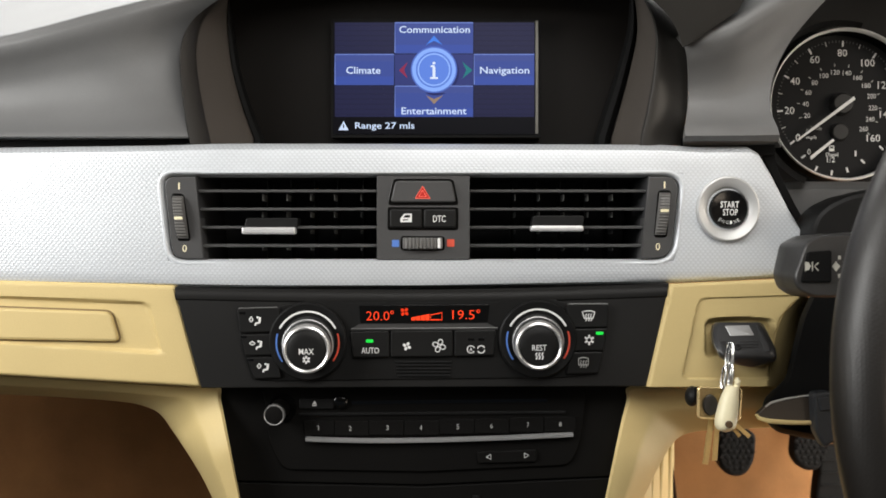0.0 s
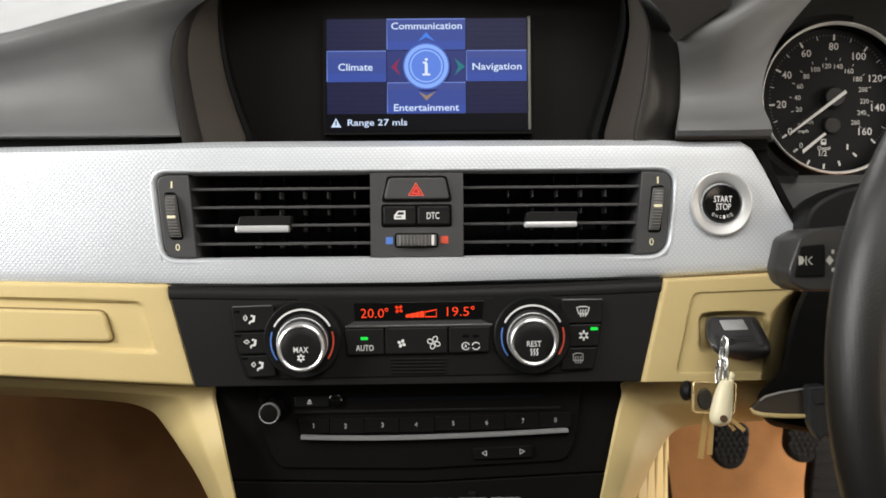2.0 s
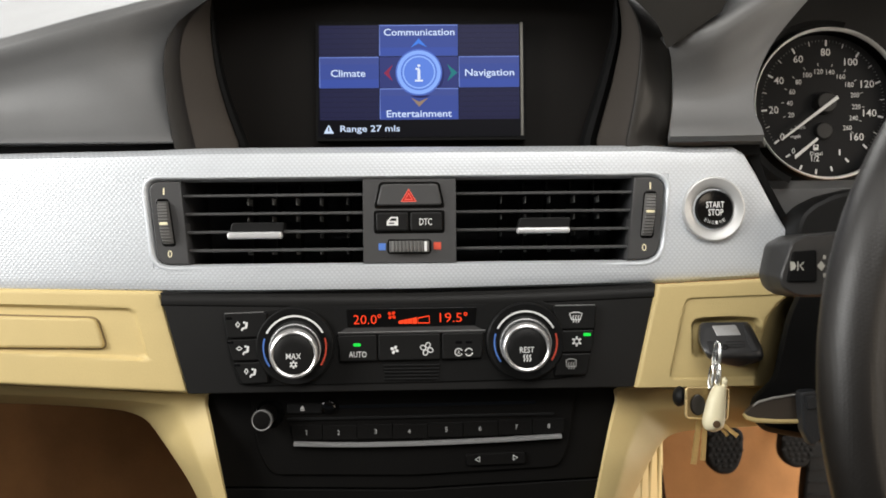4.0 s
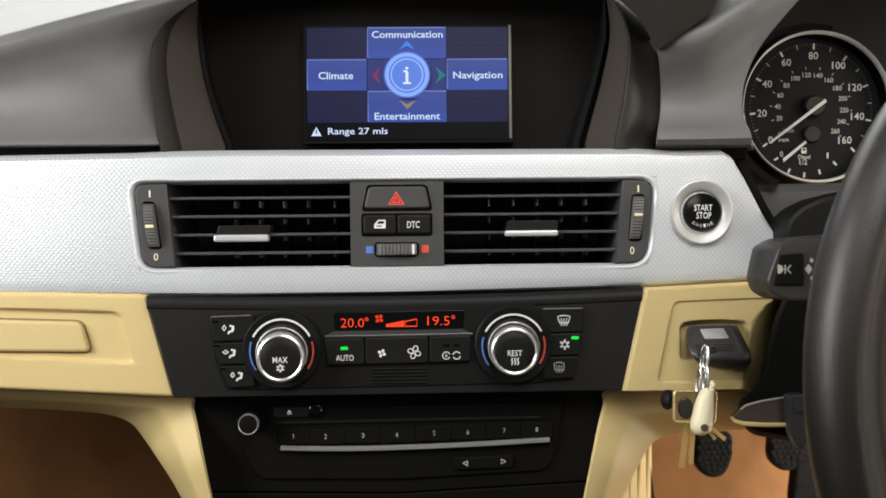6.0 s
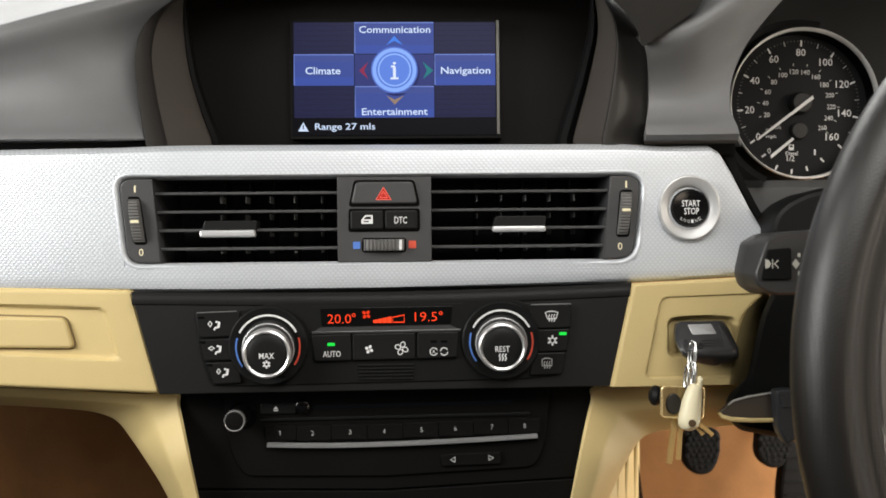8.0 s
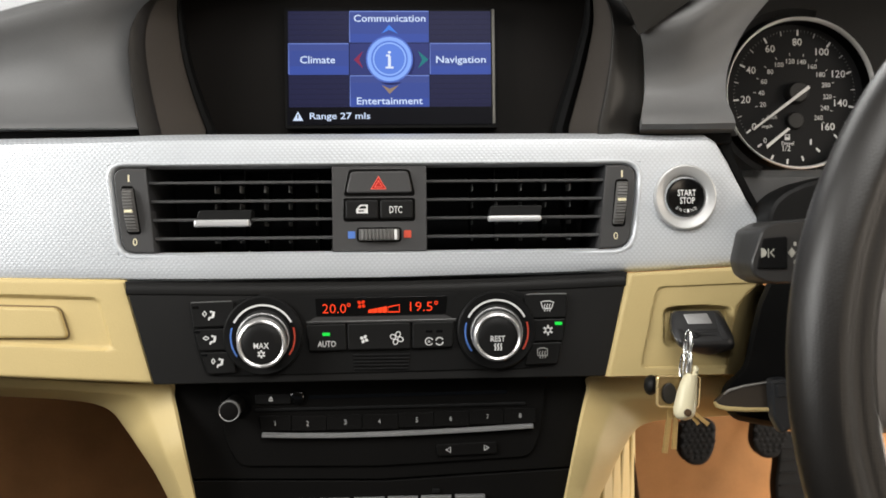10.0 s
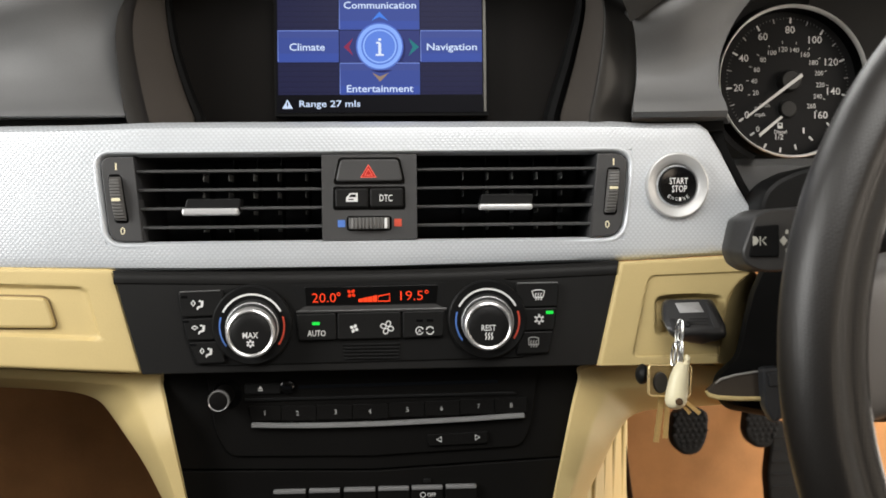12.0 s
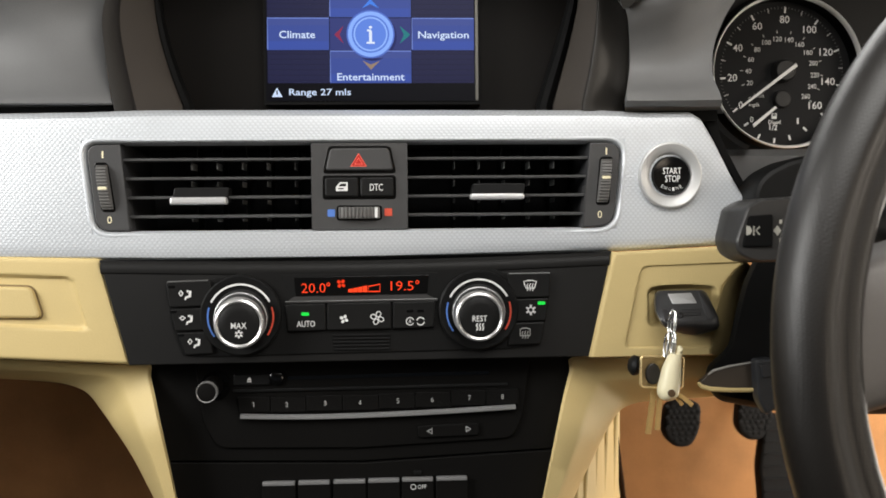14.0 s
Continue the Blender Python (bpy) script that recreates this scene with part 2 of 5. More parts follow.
def lettering(S, words, cx, cy, width, height, h, turn=0.0, bm=None, bold=0.006):
    """Words of the built-in font, fitted into a width and height about a centre."""
    cu = bpy.data.curves.new("words", "FONT")
    cu.body, cu.resolution_u, cu.offset = words, 2, bold
    ob = bpy.data.objects.new("words", cu)
    scene.collection.objects.link(ob)
    bpy.context.view_layer.update()
    me = bpy.data.meshes.new_from_object(ob.evaluated_get(bpy.context.evaluated_depsgraph_get()))
    bpy.data.objects.remove(ob)
    co = [v.co.copy() for v in me.vertices]
    lo = [min(c[i] for c in co) for i in (0, 1)]
    hi = [max(c[i] for c in co) for i in (0, 1)]
    sx, sy = width / (hi[0] - lo[0]), height / (hi[1] - lo[1])
    ct, st = math.cos(radians(turn)), math.sin(radians(turn))
    bm = bm or bmesh.new()
    vs = []
    for c in co:
        u, v = (c.x - (lo[0] + hi[0]) / 2) * sx, (c.y - (lo[1] + hi[1]) / 2) * sy
        vs.append(bm.verts.new(S.p(cx + u * ct - v * st, cy - (u * st + v * ct), h)))
    for f in me.polygons:
        bm.faces.new([vs[i] for i in f.vertices])
    bpy.data.meshes.remove(me)
    return bm


def tube(path, r, n=10, closed=False, bm=None):
    """A round bar along a path of points; r: one radius or one for each point."""
    rows, m = [], len(path)
    up = Vector((0.13, 0.31, 0.94))
    for i, p in enumerate(path):
        q0 = path[(i - 1) % m] if closed or i else p
        q1 = path[(i + 1) % m] if closed or i < m - 1 else p
        d = (Vector(q1) - Vector(q0)).normalized()
        u = d.cross(up).normalized()
        v = d.cross(u)
        ri = r[i] if isinstance(r, (list, tuple)) else r
        rows.append([Vector(p) + (u * math.cos(2 * math.pi * j / n) + v * math.sin(2 * math.pi * j / n)) * ri for j in range(n)])
    if closed:
        rows.append(rows[0])
    bm = loft(rows, True, bm)
    if closed:
        bmesh.ops.remove_doubles(bm, verts=bm.verts[:], dist=1e-6)
    else:
        bm.verts.ensure_lookup_table()
        k = len(bm.verts) - n * m
        bm.faces.new(bm.verts[k:k + n])
        bm.faces.new(bm.verts[-n:])
    return bm


def ramp_at(table, x):
    """Straight lines through a short table of (x, y)."""
    if x <= table[0][0]:
        return table[0][1]
    for (x0, y0), (x1, y1) in zip(table, table[1:]):
        if x <= x1:
            return y0 + (y1 - y0) * (x - x0) / (x1 - x0)
    return table[-1][1]


def smooth_at(table, x):
    """A soft curve through a short table of (x, y)."""
    xs = [a for a, _ in table]
    if x <= xs[0]:
        return table[0][1]
    if x >= xs[-1]:
        return table[-1][1]
    i = max(j for j in range(len(xs) - 1) if xs[j] <= x)
    x0, y0 = table[i]
    x1, y1 = table[i + 1]
    m0 = (y1 - table[i - 1][1]) / (x1 - xs[i - 1]) if i else (y1 - y0) / (x1 - x0)
    m1 = (table[i + 2][1] - y0) / (xs[i + 2] - x0) if i + 2 < len(xs) else (y1 - y0) / (x1 - x0)
    t, w = (x - x0) / (x1 - x0), x1 - x0
    return y0 * (2 * t ** 3 - 3 * t * t + 1) + m0 * w * (t ** 3 - 2 * t * t + t) + y1 * (3 * t * t - 2 * t ** 3) + m1 * w * (t ** 3 - t * t)


def resample(pts, n):
    """A smooth chain of points through a coarse one, n steps to each span."""
    out = []
    for i in range(len(pts) - 1):
        p0, p1, p2, p3 = (Vector(pts[min(max(i + o, 0), len(pts) - 1)]) for o in (-1, 0, 1, 2))
        for j in range(n):
            t = j / n
            out.append(0.5 * (2 * p1 + (p2 - p0) * t + (2 * p0 - 5 * p1 + 4 * p2 - p3) * t * t + (3 * p1 - p0 - 3 * p2 + p3) * t ** 3))
    return out + [Vector(pts[-1])]


def spread(a, b, n):
    return [a + (b - a) * i / (n - 1) for i in range(n)]


# ---- the cabin around ----
def block(x0, y0, z0, x1, y1, z1):
    bm = bmesh.new()
    bmesh.ops.create_cube(bm, size=1, matrix=Matrix.LocRotScale(((x0 + x1) / 2, (y0 + y1) / 2, (z0 + z1) / 2), None, (x1 - x0, y1 - y0, z1 - z0)))
    return bm


def setting(name, bm, material, label, category):
    return tagged(part(name, bm, material, smooth=0), label, category, kind="structure")


setting("floor", block(-0.8, 0.02, -0.04, 0.95, 0.42, 0.0), CARPET, "tan carpet on the car floor", "floor")
# unseen carpet added to bounce warm light up to the lip
setting("floor_driver", block(0.145, -0.40, -0.04, 0.95, 0.02, 0.0), CARPET, "unseen tan carpet that bounces light under the dash", "floor")
# out of view and kept dark to cut bounce into the passenger footwell
setting("floor_rear", block(-0.8, -2.1, -0.05, 0.95, 0.02, -0.004), CHARCOAL, "unseen dark floor behind the footwells that cuts bounced light", "floor")
# headliner opening is made up to let the added overhead lamp through
bm = block(-0.8, -2.1, 1.27, 0.95, -0.78, 1.30)
for b_ in ((-0.8, -0.78, -0.40, -0.22), (0.40, -0.78, 0.95, -0.22), (-0.8, -0.22, 0.95, -0.05)):
    q = block(b_[0], b_[1], 1.27, b_[2], b_[3], 1.30)
    m_ = bpy.data.meshes.new("strip")
    q.to_mesh(m_)
    q.free()
    bm.from_mesh(m_)
    bpy.data.meshes.remove(m_)
setting("ceiling", bm, CLOTH, "pale grey cloth headliner with an opening for the overhead fill lamp", "ceiling")
setting("wall_west", block(-0.84, -2.1, 0.0, -0.8, 0.55, 0.78), CHARCOAL, "dark passenger door lining", "wall")
setting("wall_east", block(0.95, -2.1, 0.0, 0.99, -0.85, 0.72), CHARCOAL, "dark driver door lining", "wall")
setting("wall_south", block(-0.8, -2.14, 0.0, 0.95, -2.1, 0.9), CHARCOAL, "dark rear cabin wall", "wall")
setting("wall_north", block(-0.84, 0.55, 0.0, 0.99, 0.6, 0.75), BLACK_MATT, "dark bulkhead behind the dash", "wall")
# two unseen blocks added to keep driver-side light from the passenger footwell
setting("tunnel", block(-0.15, -0.06, 0.0, 0.145, 0.55, 0.55), BLACK_MATT, "unseen dark centre tunnel that blocks light between the footwells", "tunnel")
setting("tunnel_rear", block(-0.12, -1.8, 0.0, 0.12, -0.21, 0.42), BLACK_MATT, "unseen low dark console that blocks light between the seats", "tunnel")
# the sloping toe board of the driver's footwell
setting("toe_board", shell([[Vector((x, 0.16, 0.0)), Vector((x, 0.30, 0.05)), Vector((x, 0.42, 0.25)), Vector((x, 0.45, 0.62))] for x in spread(-0.8, 0.95, 12)], 0.02),
        CARPET, "tan carpet on the sloping toe board", "floor")

# ---- upper dash ----
ARCH_L = [(-60, 560), (-45, 470), (-20, 418), (0, 386), (30, 346), (60, 327), (100, 318), (150, 321), (200, 327), (246, 334), (262, 338)]
ARCH_R = [(-60, 1010), (-45, 1090), (-20, 1135), (0, 1160), (30, 1190), (60, 1206), (100, 1215), (150, 1217), (200, 1215), (246, 1208), (262, 1210)]
CREST = [(-1200, 150), (-300, 118), (0, 72), (100, 44), (245, -8), (330, -46), (480, -58), (780, -66), (1060, 66), (1190, 82), (1212, 78), (1236, 69), (1262, 61), (1288, 53), (1310, 43), (1345, 21), (1378, 0), (1420, -28), (1500, -75), (1700, -95)]
FACE = [(0.0, 0.6262), (0.03, 0.6256), (0.07, 0.6254), (0.16, 0.6275), (0.32, 0.6335), (0.50, 0.6375), (0.70, 0.6365), (0.88, 0.6300), (1.0, 0.6235)]

dash = thing("dashboard", G(748, 300, 0.65), "charcoal soft-plastic dashboard with a hooded screen bay", "dashboard")


FAR_R = [(-90, 1540), (-30, 1478), (0, 1452), (30, 1424), (70, 1394), (110, 1373), (170, 1357), (200, 1360), (240, 1376), (262, 1386)]


def pad_side(side, far_at, n):
    """The pad on one side of the screen bay, cut by cut: from behind the trim, up the face
    and forward over the top; its inner edge follows the arch."""
    arch, foot = (ARCH_L, 242.0) if side < 0 else (ARCH_R, 237.0)
    rows = []
    for s in [1 - (1 - i / (n - 1)) ** 1.6 for i in range(n)]:
        xe, xf = smooth_at(arch, 100), far_at(100)
        top = smooth_at(CREST, xf + (xe - xf) * s)
        for _ in range(8 if side > 0 else 0):
            x = far_at(top) + (smooth_at(arch, max(top, 64)) - far_at(top)) * s
            top += 0.5 * (smooth_at(CREST, x) - top)
        u = max(0.0, 1 - abs(xe - xf) * (1 - s) / 330)
        bulge = u * u * (3 - 2 * u)
        col = []
        for y, d in [(foot + 15, 0.652), (foot + 4, 0.633)] + [(top + (foot - top) * f, d) for f, d in FACE[::-1]]:
            high = min(1, max(0, (foot - y) / (foot - top)))
            turn = max(0.0, 1 - abs(xe - xf) * (1 - s) / (90 + 190 * high * high))
            d += (0.007 + 0.018 * high) * turn * turn if side < 0 else -0.007 * bulge - 0.022 * high ** 1.5 * (1 - 0.55 * s * s)
            col.append(G(far_at(y) + (smooth_at(arch, max(y, 64 if side > 0 else -45)) - far_at(y)) * s, y, d))
        last = col[-1]
        for dy, dz in ((0.0009, 0.0012), (0.0023, 0.0020), (0.0045, 0.0024), (0.010, 0.0025), (0.05, 0.0030), (0.12, 0.0035), (0.22, 0.0035), (0.50, -0.01)):
            # the inner edge of the top runs forward clear of the hood
            col.append(last + Vector((0.34 * dy * s if side > 0 else 0, dy, dz)))
        rows.append(resample(col, 4))
    return rows


part("dash_pad", shell(pad_side(-1, lambda y: -1150, 26), 0.004), PAD, dash)
part("dash_pad", shell(pad_side(1, lambda y: smooth_at(FAR_R, y), 18), 0.004), PAD, dash)

# the hood round the screen bay: outer lip, sloping cheeks, roof
INNER_L = [(-60, 400), (0, 405), (60, 410), (130, 421), (200, 442), (246, 460)]
INNER_R = [(-60, 1116), (0, 1117), (60, 1114), (100, 1104), (150, 1090), (200, 1074), (246, 1060)]
LIP_Y = [258, 246, 225, 200, 175, 150, 125, 100, 80, 60, 45, 30, 15, 0, -20, -45]


def hood_rows():
    out = [(smooth_at(ARCH_L, y), y) for y in LIP_Y] + [(x, -62) for x in spread(600, 980, 8)] + [(smooth_at(ARCH_R, y), y) for y in reversed(LIP_Y)]
    inn = [(smooth_at(INNER_L, y), y) for y in LIP_Y] + [(x, -40) for x in spread(470, 1060, 8)] + [(smooth_at(INNER_R, y), y) for y in reversed(LIP_Y)]
    # the fold between lip and cheek lies nearer the lip on the passenger's side
    fold = [0.27 if x < 600 else 0.49 if x > 980 else 0.27 + 0.22 * (x - 600) / 380 for x, _ in out]
    last = [0.94 if x < 600 else 0.86 if x > 980 else 0.90 for x, _ in out]
    rows = [[G(x, y, 0.670) for x, y in out], [G(x, y, 0.645) for x, y in out]]
    # and slopes inwards there; on the driver's side it falls back towards the pad
    near = [1.0 if x < 600 else 0.0 if x > 980 else (980 - x) / 380 for x, _ in out]
    for g, dr, dl in ((-0.97, 0.6400, 0.6300), (-0.65, 0.6330, 0.6320), (-0.25, 0.6265, 0.6360), (-0.06, 0.6248, 0.6382), (0.0, 0.6250, 0.6392), (0.05, 0.6268, 0.6415),
                      (0.3, 0.639, 0.650), (0.8, 0.666, 0.668), (0.96, 0.674, 0.675), (1.0, 0.682, 0.682)):
        rows.append([G(a[0] + (b[0] - a[0]) * f, a[1] + (b[1] - a[1]) * f, dr + (dl - dr) * q)
                     for a, b, f, q in ((a, b, k * (1 + g) if g < 0 else k + (e - k) * g, q) for a, b, k, e, q in zip(out, inn, fold, last, near))])
    return rows


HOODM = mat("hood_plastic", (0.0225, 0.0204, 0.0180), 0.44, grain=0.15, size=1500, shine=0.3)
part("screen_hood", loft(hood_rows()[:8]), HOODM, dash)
# cheek colour is raised above the lip's to paint the window light on it
part("hood_cheek", loft(hood_rows()[7:]), mat("lit_cheek_plastic", (0.066, 0.057, 0.049), 0.5, grain=0.15, size=1500, shine=0.3), dash, "inner cheek coloured paler for the light on it")
out = [(smooth_at(ARCH_L, y), y) for y in LIP_Y] + [(smooth_at(ARCH_R, y), y) for y in reversed(LIP_Y)]
inn = [(smooth_at(INNER_L, y), y) for y in LIP_Y] + [(smooth_at(INNER_R, y), y) for y in reversed(LIP_Y)]
part("bay_rim", loft([[G(a[0] + (b[0] - a[0]) * f, a[1] + (b[1] - a[1]) * f, d) for a, b in zip(out, inn)] for f, d in ((0.84, 0.690), (0.88, 0.677), (0.93, 0.674), (1.0, 0.675), (1.05, 0.680), (1.06, 0.692))]), BLACK_MATT, dash)
# flank stands forward to hide the pad top; its dull dark colour paints shade
FLANK = [(84, 1209), (78, 1219), (70, 1237), (60, 1247), (48, 1264), (26, 1298), (14, 1314), (0, 1316), (-30, 1330), (-60, 1350)]
rows = []
for y in (84, 78, 70, 64, 60, 48, 36, 20, 0, -20, -45, -60):
    a = G(smooth_at(ARCH_R, y) - 6, y, 0.595)
    b = G(ramp_at(FLANK[::-1], y), y, 0.595)
    rows.append([a, a + (b - a) * 0.3 + Vector((0.004, 0, 0.002)), a + (b - a) * 0.65 + Vector((0.004, 0, 0.002)), b, b + Vector((0.03, 0.25, -0.02))])
part("hood_flank", loft(rows), mat("shaded_flank_plastic", (0.020, 0.0185, 0.0165), 0.7, grain=0.15, size=1500, shine=0.06), dash)
part("hood_roof", shell([[G(x, -60, 0.640) + Vector((0, dy, dz)) for x in spread(380, 1170, 20)] for dy, dz in ((0, 0), (0.02, 0.01), (0.1, 0.018), (0.3, 0.012), (0.55, -0.03))], 0.004), PAD, dash)
SB = Sheet(0.692)
BAY = mat("smoked_bay_plastic", (0.006, 0.005, 0.0042), 0.5, grain=0.1, shine=0.08)
part("bay_panel", slab(SB, rounded(box(380, -70, 1150, 262), 10), -0.004, 0, 1), BAY, dash)
for x0, x1 in ((-1150, 346), (1206, 1372)):
    part("shadow_gap_strip", slab(Sheet(0.638), box(x0, 244, x1, 275), -0.012, 0, 1), BLACK_MATT, dash)

# ---- silver trim ----
TT = [(-1150, 266), (-300, 260), (0, 258), (300, 255), (345, 253), (400, 252), (1180, 254), (1240, 258), (1330, 257), (1345, 266), (1365, 300), (1395, 360), (1425, 410), (1450, 460), (1462, 482)]
TB = [(-1150, 475), (-300, 493), (0, 503), (300, 509.5), (480, 512), (750, 512), (1000, 507), (1190, 502), (1385, 493), (1462, 488)]
ST = Sheet(0.62)


def trim_height(x, y):
    return 0.004 - 0.00000006 * (y - 380) ** 2 - 0.000000008 * (x - 748) ** 2 - 0.00000010 * max(0, y - 432) ** 2


def trim_point(x, y):
    a, b = y - ramp_at(TT, x), ramp_at(TB, x) - y
    h = trim_height(x, y)
    h -= 0.011 * max(0, 1 - a / 16) ** 2 + 0.006 * max(0, 1 - b / 10) ** 2
    return ST.p(x, y, h)


def trim_column(x):
    """Heights of the cuts down the trim: the middle band is where the vent opening lies."""
    t, b = ramp_at(TT, x), ramp_at(TB, x)
    a, c = t + (b - t) * 0.215, t + (b - t) * 0.825
    u = min(1, max(0, (x - 200) / 76), max(0, (1300 - x) / 80))
    a, c = a + (307 - a) * u, c + (464 - c) * u
    return [t + (a - t) * f for f in (0, 0.06, 0.14, 0.25, 0.4, 0.7)] + [a + (c - a) * f for f in (0, 0.25, 0.5, 0.75)] + [c + (b - c) * f for f in (0, 0.4, 0.7, 0.85, 0.94, 1)]


trim = thing("decorative_trim", ST.p(748, 500), "wide silver dash trim embossed with a fine weave", "trim")
bm = bmesh.new()
XS_ = spread(-1150, 283, 22) + spread(320, 1170, 24) + [1208] + sorted(spread(1230, 1450, 14) + [1330, 1345, 1365, 1395, 1425])


def sheared(x, y):
    """The ends of the vent opening slant inwards towards the foot."""
    f = min(1, max(0, (y - 310) / 152))
    return x + (16 * f if x == 283 else -16 * f if x == 1208 else 0)


cols = [[bm.verts.new(trim_point(sheared(x, y), y)) for y in trim_column(x)] for x in XS_]
for i in range(len(XS_) - 1):
    for j in range(len(cols[0]) - 1):
        if not (283 <= XS_[i] < 1208 and 6 <= j < 10):
            bm.faces.new((cols[i][j], cols[i + 1][j], cols[i + 1][j + 1], cols[i][j + 1]))
bmesh.ops.recalc_face_normals(bm, faces=bm.faces[:])
bmesh.ops.solidify(bm, geom=bm.faces[:], thickness=0.002)
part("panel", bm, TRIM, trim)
HOLE = rounded([(287, 311), (1204, 311), (1189, 460), (304, 460)], [24, 30, 34, 26], 6)
lip = [[ST.p(x, y, trim_height(x, y) + h) for x, y in shrink(HOLE, a)] for a, h in ((-18, -0.0010), (-9.5, -0.0002), (-8.5, 0.0003), (-6, 0.0005), (-4, 0.0002), (-2, -0.0009), (0.3, -0.0034), (1, -0.016))]
part("opening_lip", loft(lip, True), TRIM_LIP, trim)

# ---- beige lower dash ----
SL = Sheet(0.62)
lower = thing("glove_box", SL.p(100, 690), "closed beige glove box with a long recessed handle", "glove box")
LID_T = [(-1150, 458), (-300, 487), (0, 497), (306, 504)]
LID_B = [(-1150, 600), (-300, 646), (0, 665), (356, 686)]
FIELD_T = [(-1150, 480), (-300, 508), (0, 523), (262, 533)]
FIELD_B = [(-1150, 557), (-300, 592), (0, 609), (290, 629)]


def soft(a):
    a = min(1.0, max(0.0, a))
    return a * a * (3 - 2 * a)


rows = []
for u in spread(0, 1, 10) + spread(0, 1, 60):
    u = u * 0.72 if len(rows) < 10 else 0.725 + 0.275 * u
    col = []
    for v in spread(0, 1, 64):
        xt, xb = -1150 + 1461 * u, -1150 + 1511 * u
        x = xt + (xb - xt) * v
        y0, y1 = ramp_at(LID_T, xt), ramp_at(LID_B, xb)
        y = y0 + (y1 - y0) * v
        side = (262 + 27 * (y - 532) / 93) - x
        top, foot = y - ramp_at(FIELD_T, x), ramp_at(FIELD_B, x) - y
        near = min(top, foot, side)
        if side < 14 and min(top, foot) < 14:
            near = 14 - math.hypot(14 - side, 14 - min(top, foot))
        h = 0.001 - 0.0032 * soft(near / 7)
        h -= 0.0022 * max(0, 1 - (y - y0) / 7) ** 2 + 0.0022 * max(0, 1 - (y1 - y) / 6) ** 2
        h -= 0.002 * max(0, 1 - 306 * (1 - u) * 4.7 / 5) ** 2
        col.append(SL.p(x, y, h))
    rows.append([col[0] + (SL.p(0, 0, -0.02) - SL.p(0, 0, 0))] + col + [col[-1] + (SL.p(0, 0, -0.02) - SL.p(0, 0, 0))])
rows.append([q + (SL.p(0, 0, -0.02) - SL.p(0, 0, 0)) for q in rows[-1]])
part("lid", loft(rows), BEIGE, lower)
tagged(lower.children[0], "beige lid with a recessed field")
HANDLE = rounded([(-260, 538), (0, 545), (196, 552), (212, 605), (0, 601), (-260, 592)], [0, 0, 12, 12, 0, 0])
part("handle_gap", slab(SL, shrink(HANDLE, -3.0), -0.003, -0.0016, 0.3), mat("beige_shadow_gap", (0.2, 0.14, 0.06), 0.7), lower)
part("handle", slab(SL, HANDLE, -0.003, 0.0016, 5), BEIGE, lower)

# beige lip under the glove box and the two legs beside the stack
legs = thing("console_surround", G(748, 1000, 0.63), "beige moulded console surround running to the floor", "console")
# each line: the rim under the dash, the upper edge, and how deep the rim lies
LEFT = ((-1150, 645, -1150, 600, 0.672), (-500, 676, -500, 634, 0.672), (0, 698, 0, 664, 0.672), (120, 704, 140, 672, 0.671), (200, 710, 250, 679, 0.668), (248, 717, 330, 684, 0.664),
        (282, 732, 387, 684, 0.660), (306, 763, 391, 707, 0.66), (324, 790, 398, 742, 0.654), (354, 838, 412, 815, 0.652), (378, 886, 422, 865, 0.652), (404, 945, 437, 940, 0.652), (452, 1080, 470, 1080, 0.652))
RIGHT = ((1900, 745, 1900, 684, 0.674), (1500, 752, 1500, 684, 0.674), (1360, 757, 1380, 684, 0.674), (1300, 760, 1300, 684, 0.672), (1250, 762, 1205, 684, 0.668), (1215, 768, 1115, 684, 0.664),
         (1192, 783, 1109, 708, 0.656), (1170, 818, 1098, 752, 0.652), (1148, 862, 1077, 852, 0.652), (1113, 935, 1058, 942, 0.652), (1060, 1080, 1028, 1080, 0.652))


def surround(lines, back):
    """A moulded sweep from the edge under the dash, round and down the leg; its rim rolls back."""
    a = resample([Vector((x, y, d)) for x, y, _, _, d in lines], 4)
    b = resample([Vector((x, y, 0)) for _, _, x, y, _ in lines], 4)
    rows = []
    for p, q in zip(a, b):
        start = 0.6165 + max(back * min(1, max(0, (p.z - 0.652) / 0.04)), 0.017 * soft(1.05 - (q.y - 684) / 110))
        cut = [G(q.x, q.y, start + 0.04), G(q.x, q.y, start + 0.002)]
        for f, g in ((0.06, 0.0), (0.48, 0.02), (0.55, 0.07), (0.62, 0.18), (0.84, 0.52), (0.96, 0.84), (1.0, 1.0)):
            w = q + (p - q) * f
            u = min(1, max(0, (p.z - 0.652) / 0.05))
            cut.append(G(w.x, w.y, start + (p.z - start) * (g + (f - g) * u)))
        cut.append(G(p.x, p.y, p.z + 0.06))
        rows.append(cut)
    return loft(rows)


part("passenger_side_leg", surround(LEFT, 0.017), BEIGE, legs)
part("driver_side_leg", surround(RIGHT, 0.022), BEIGE, legs)

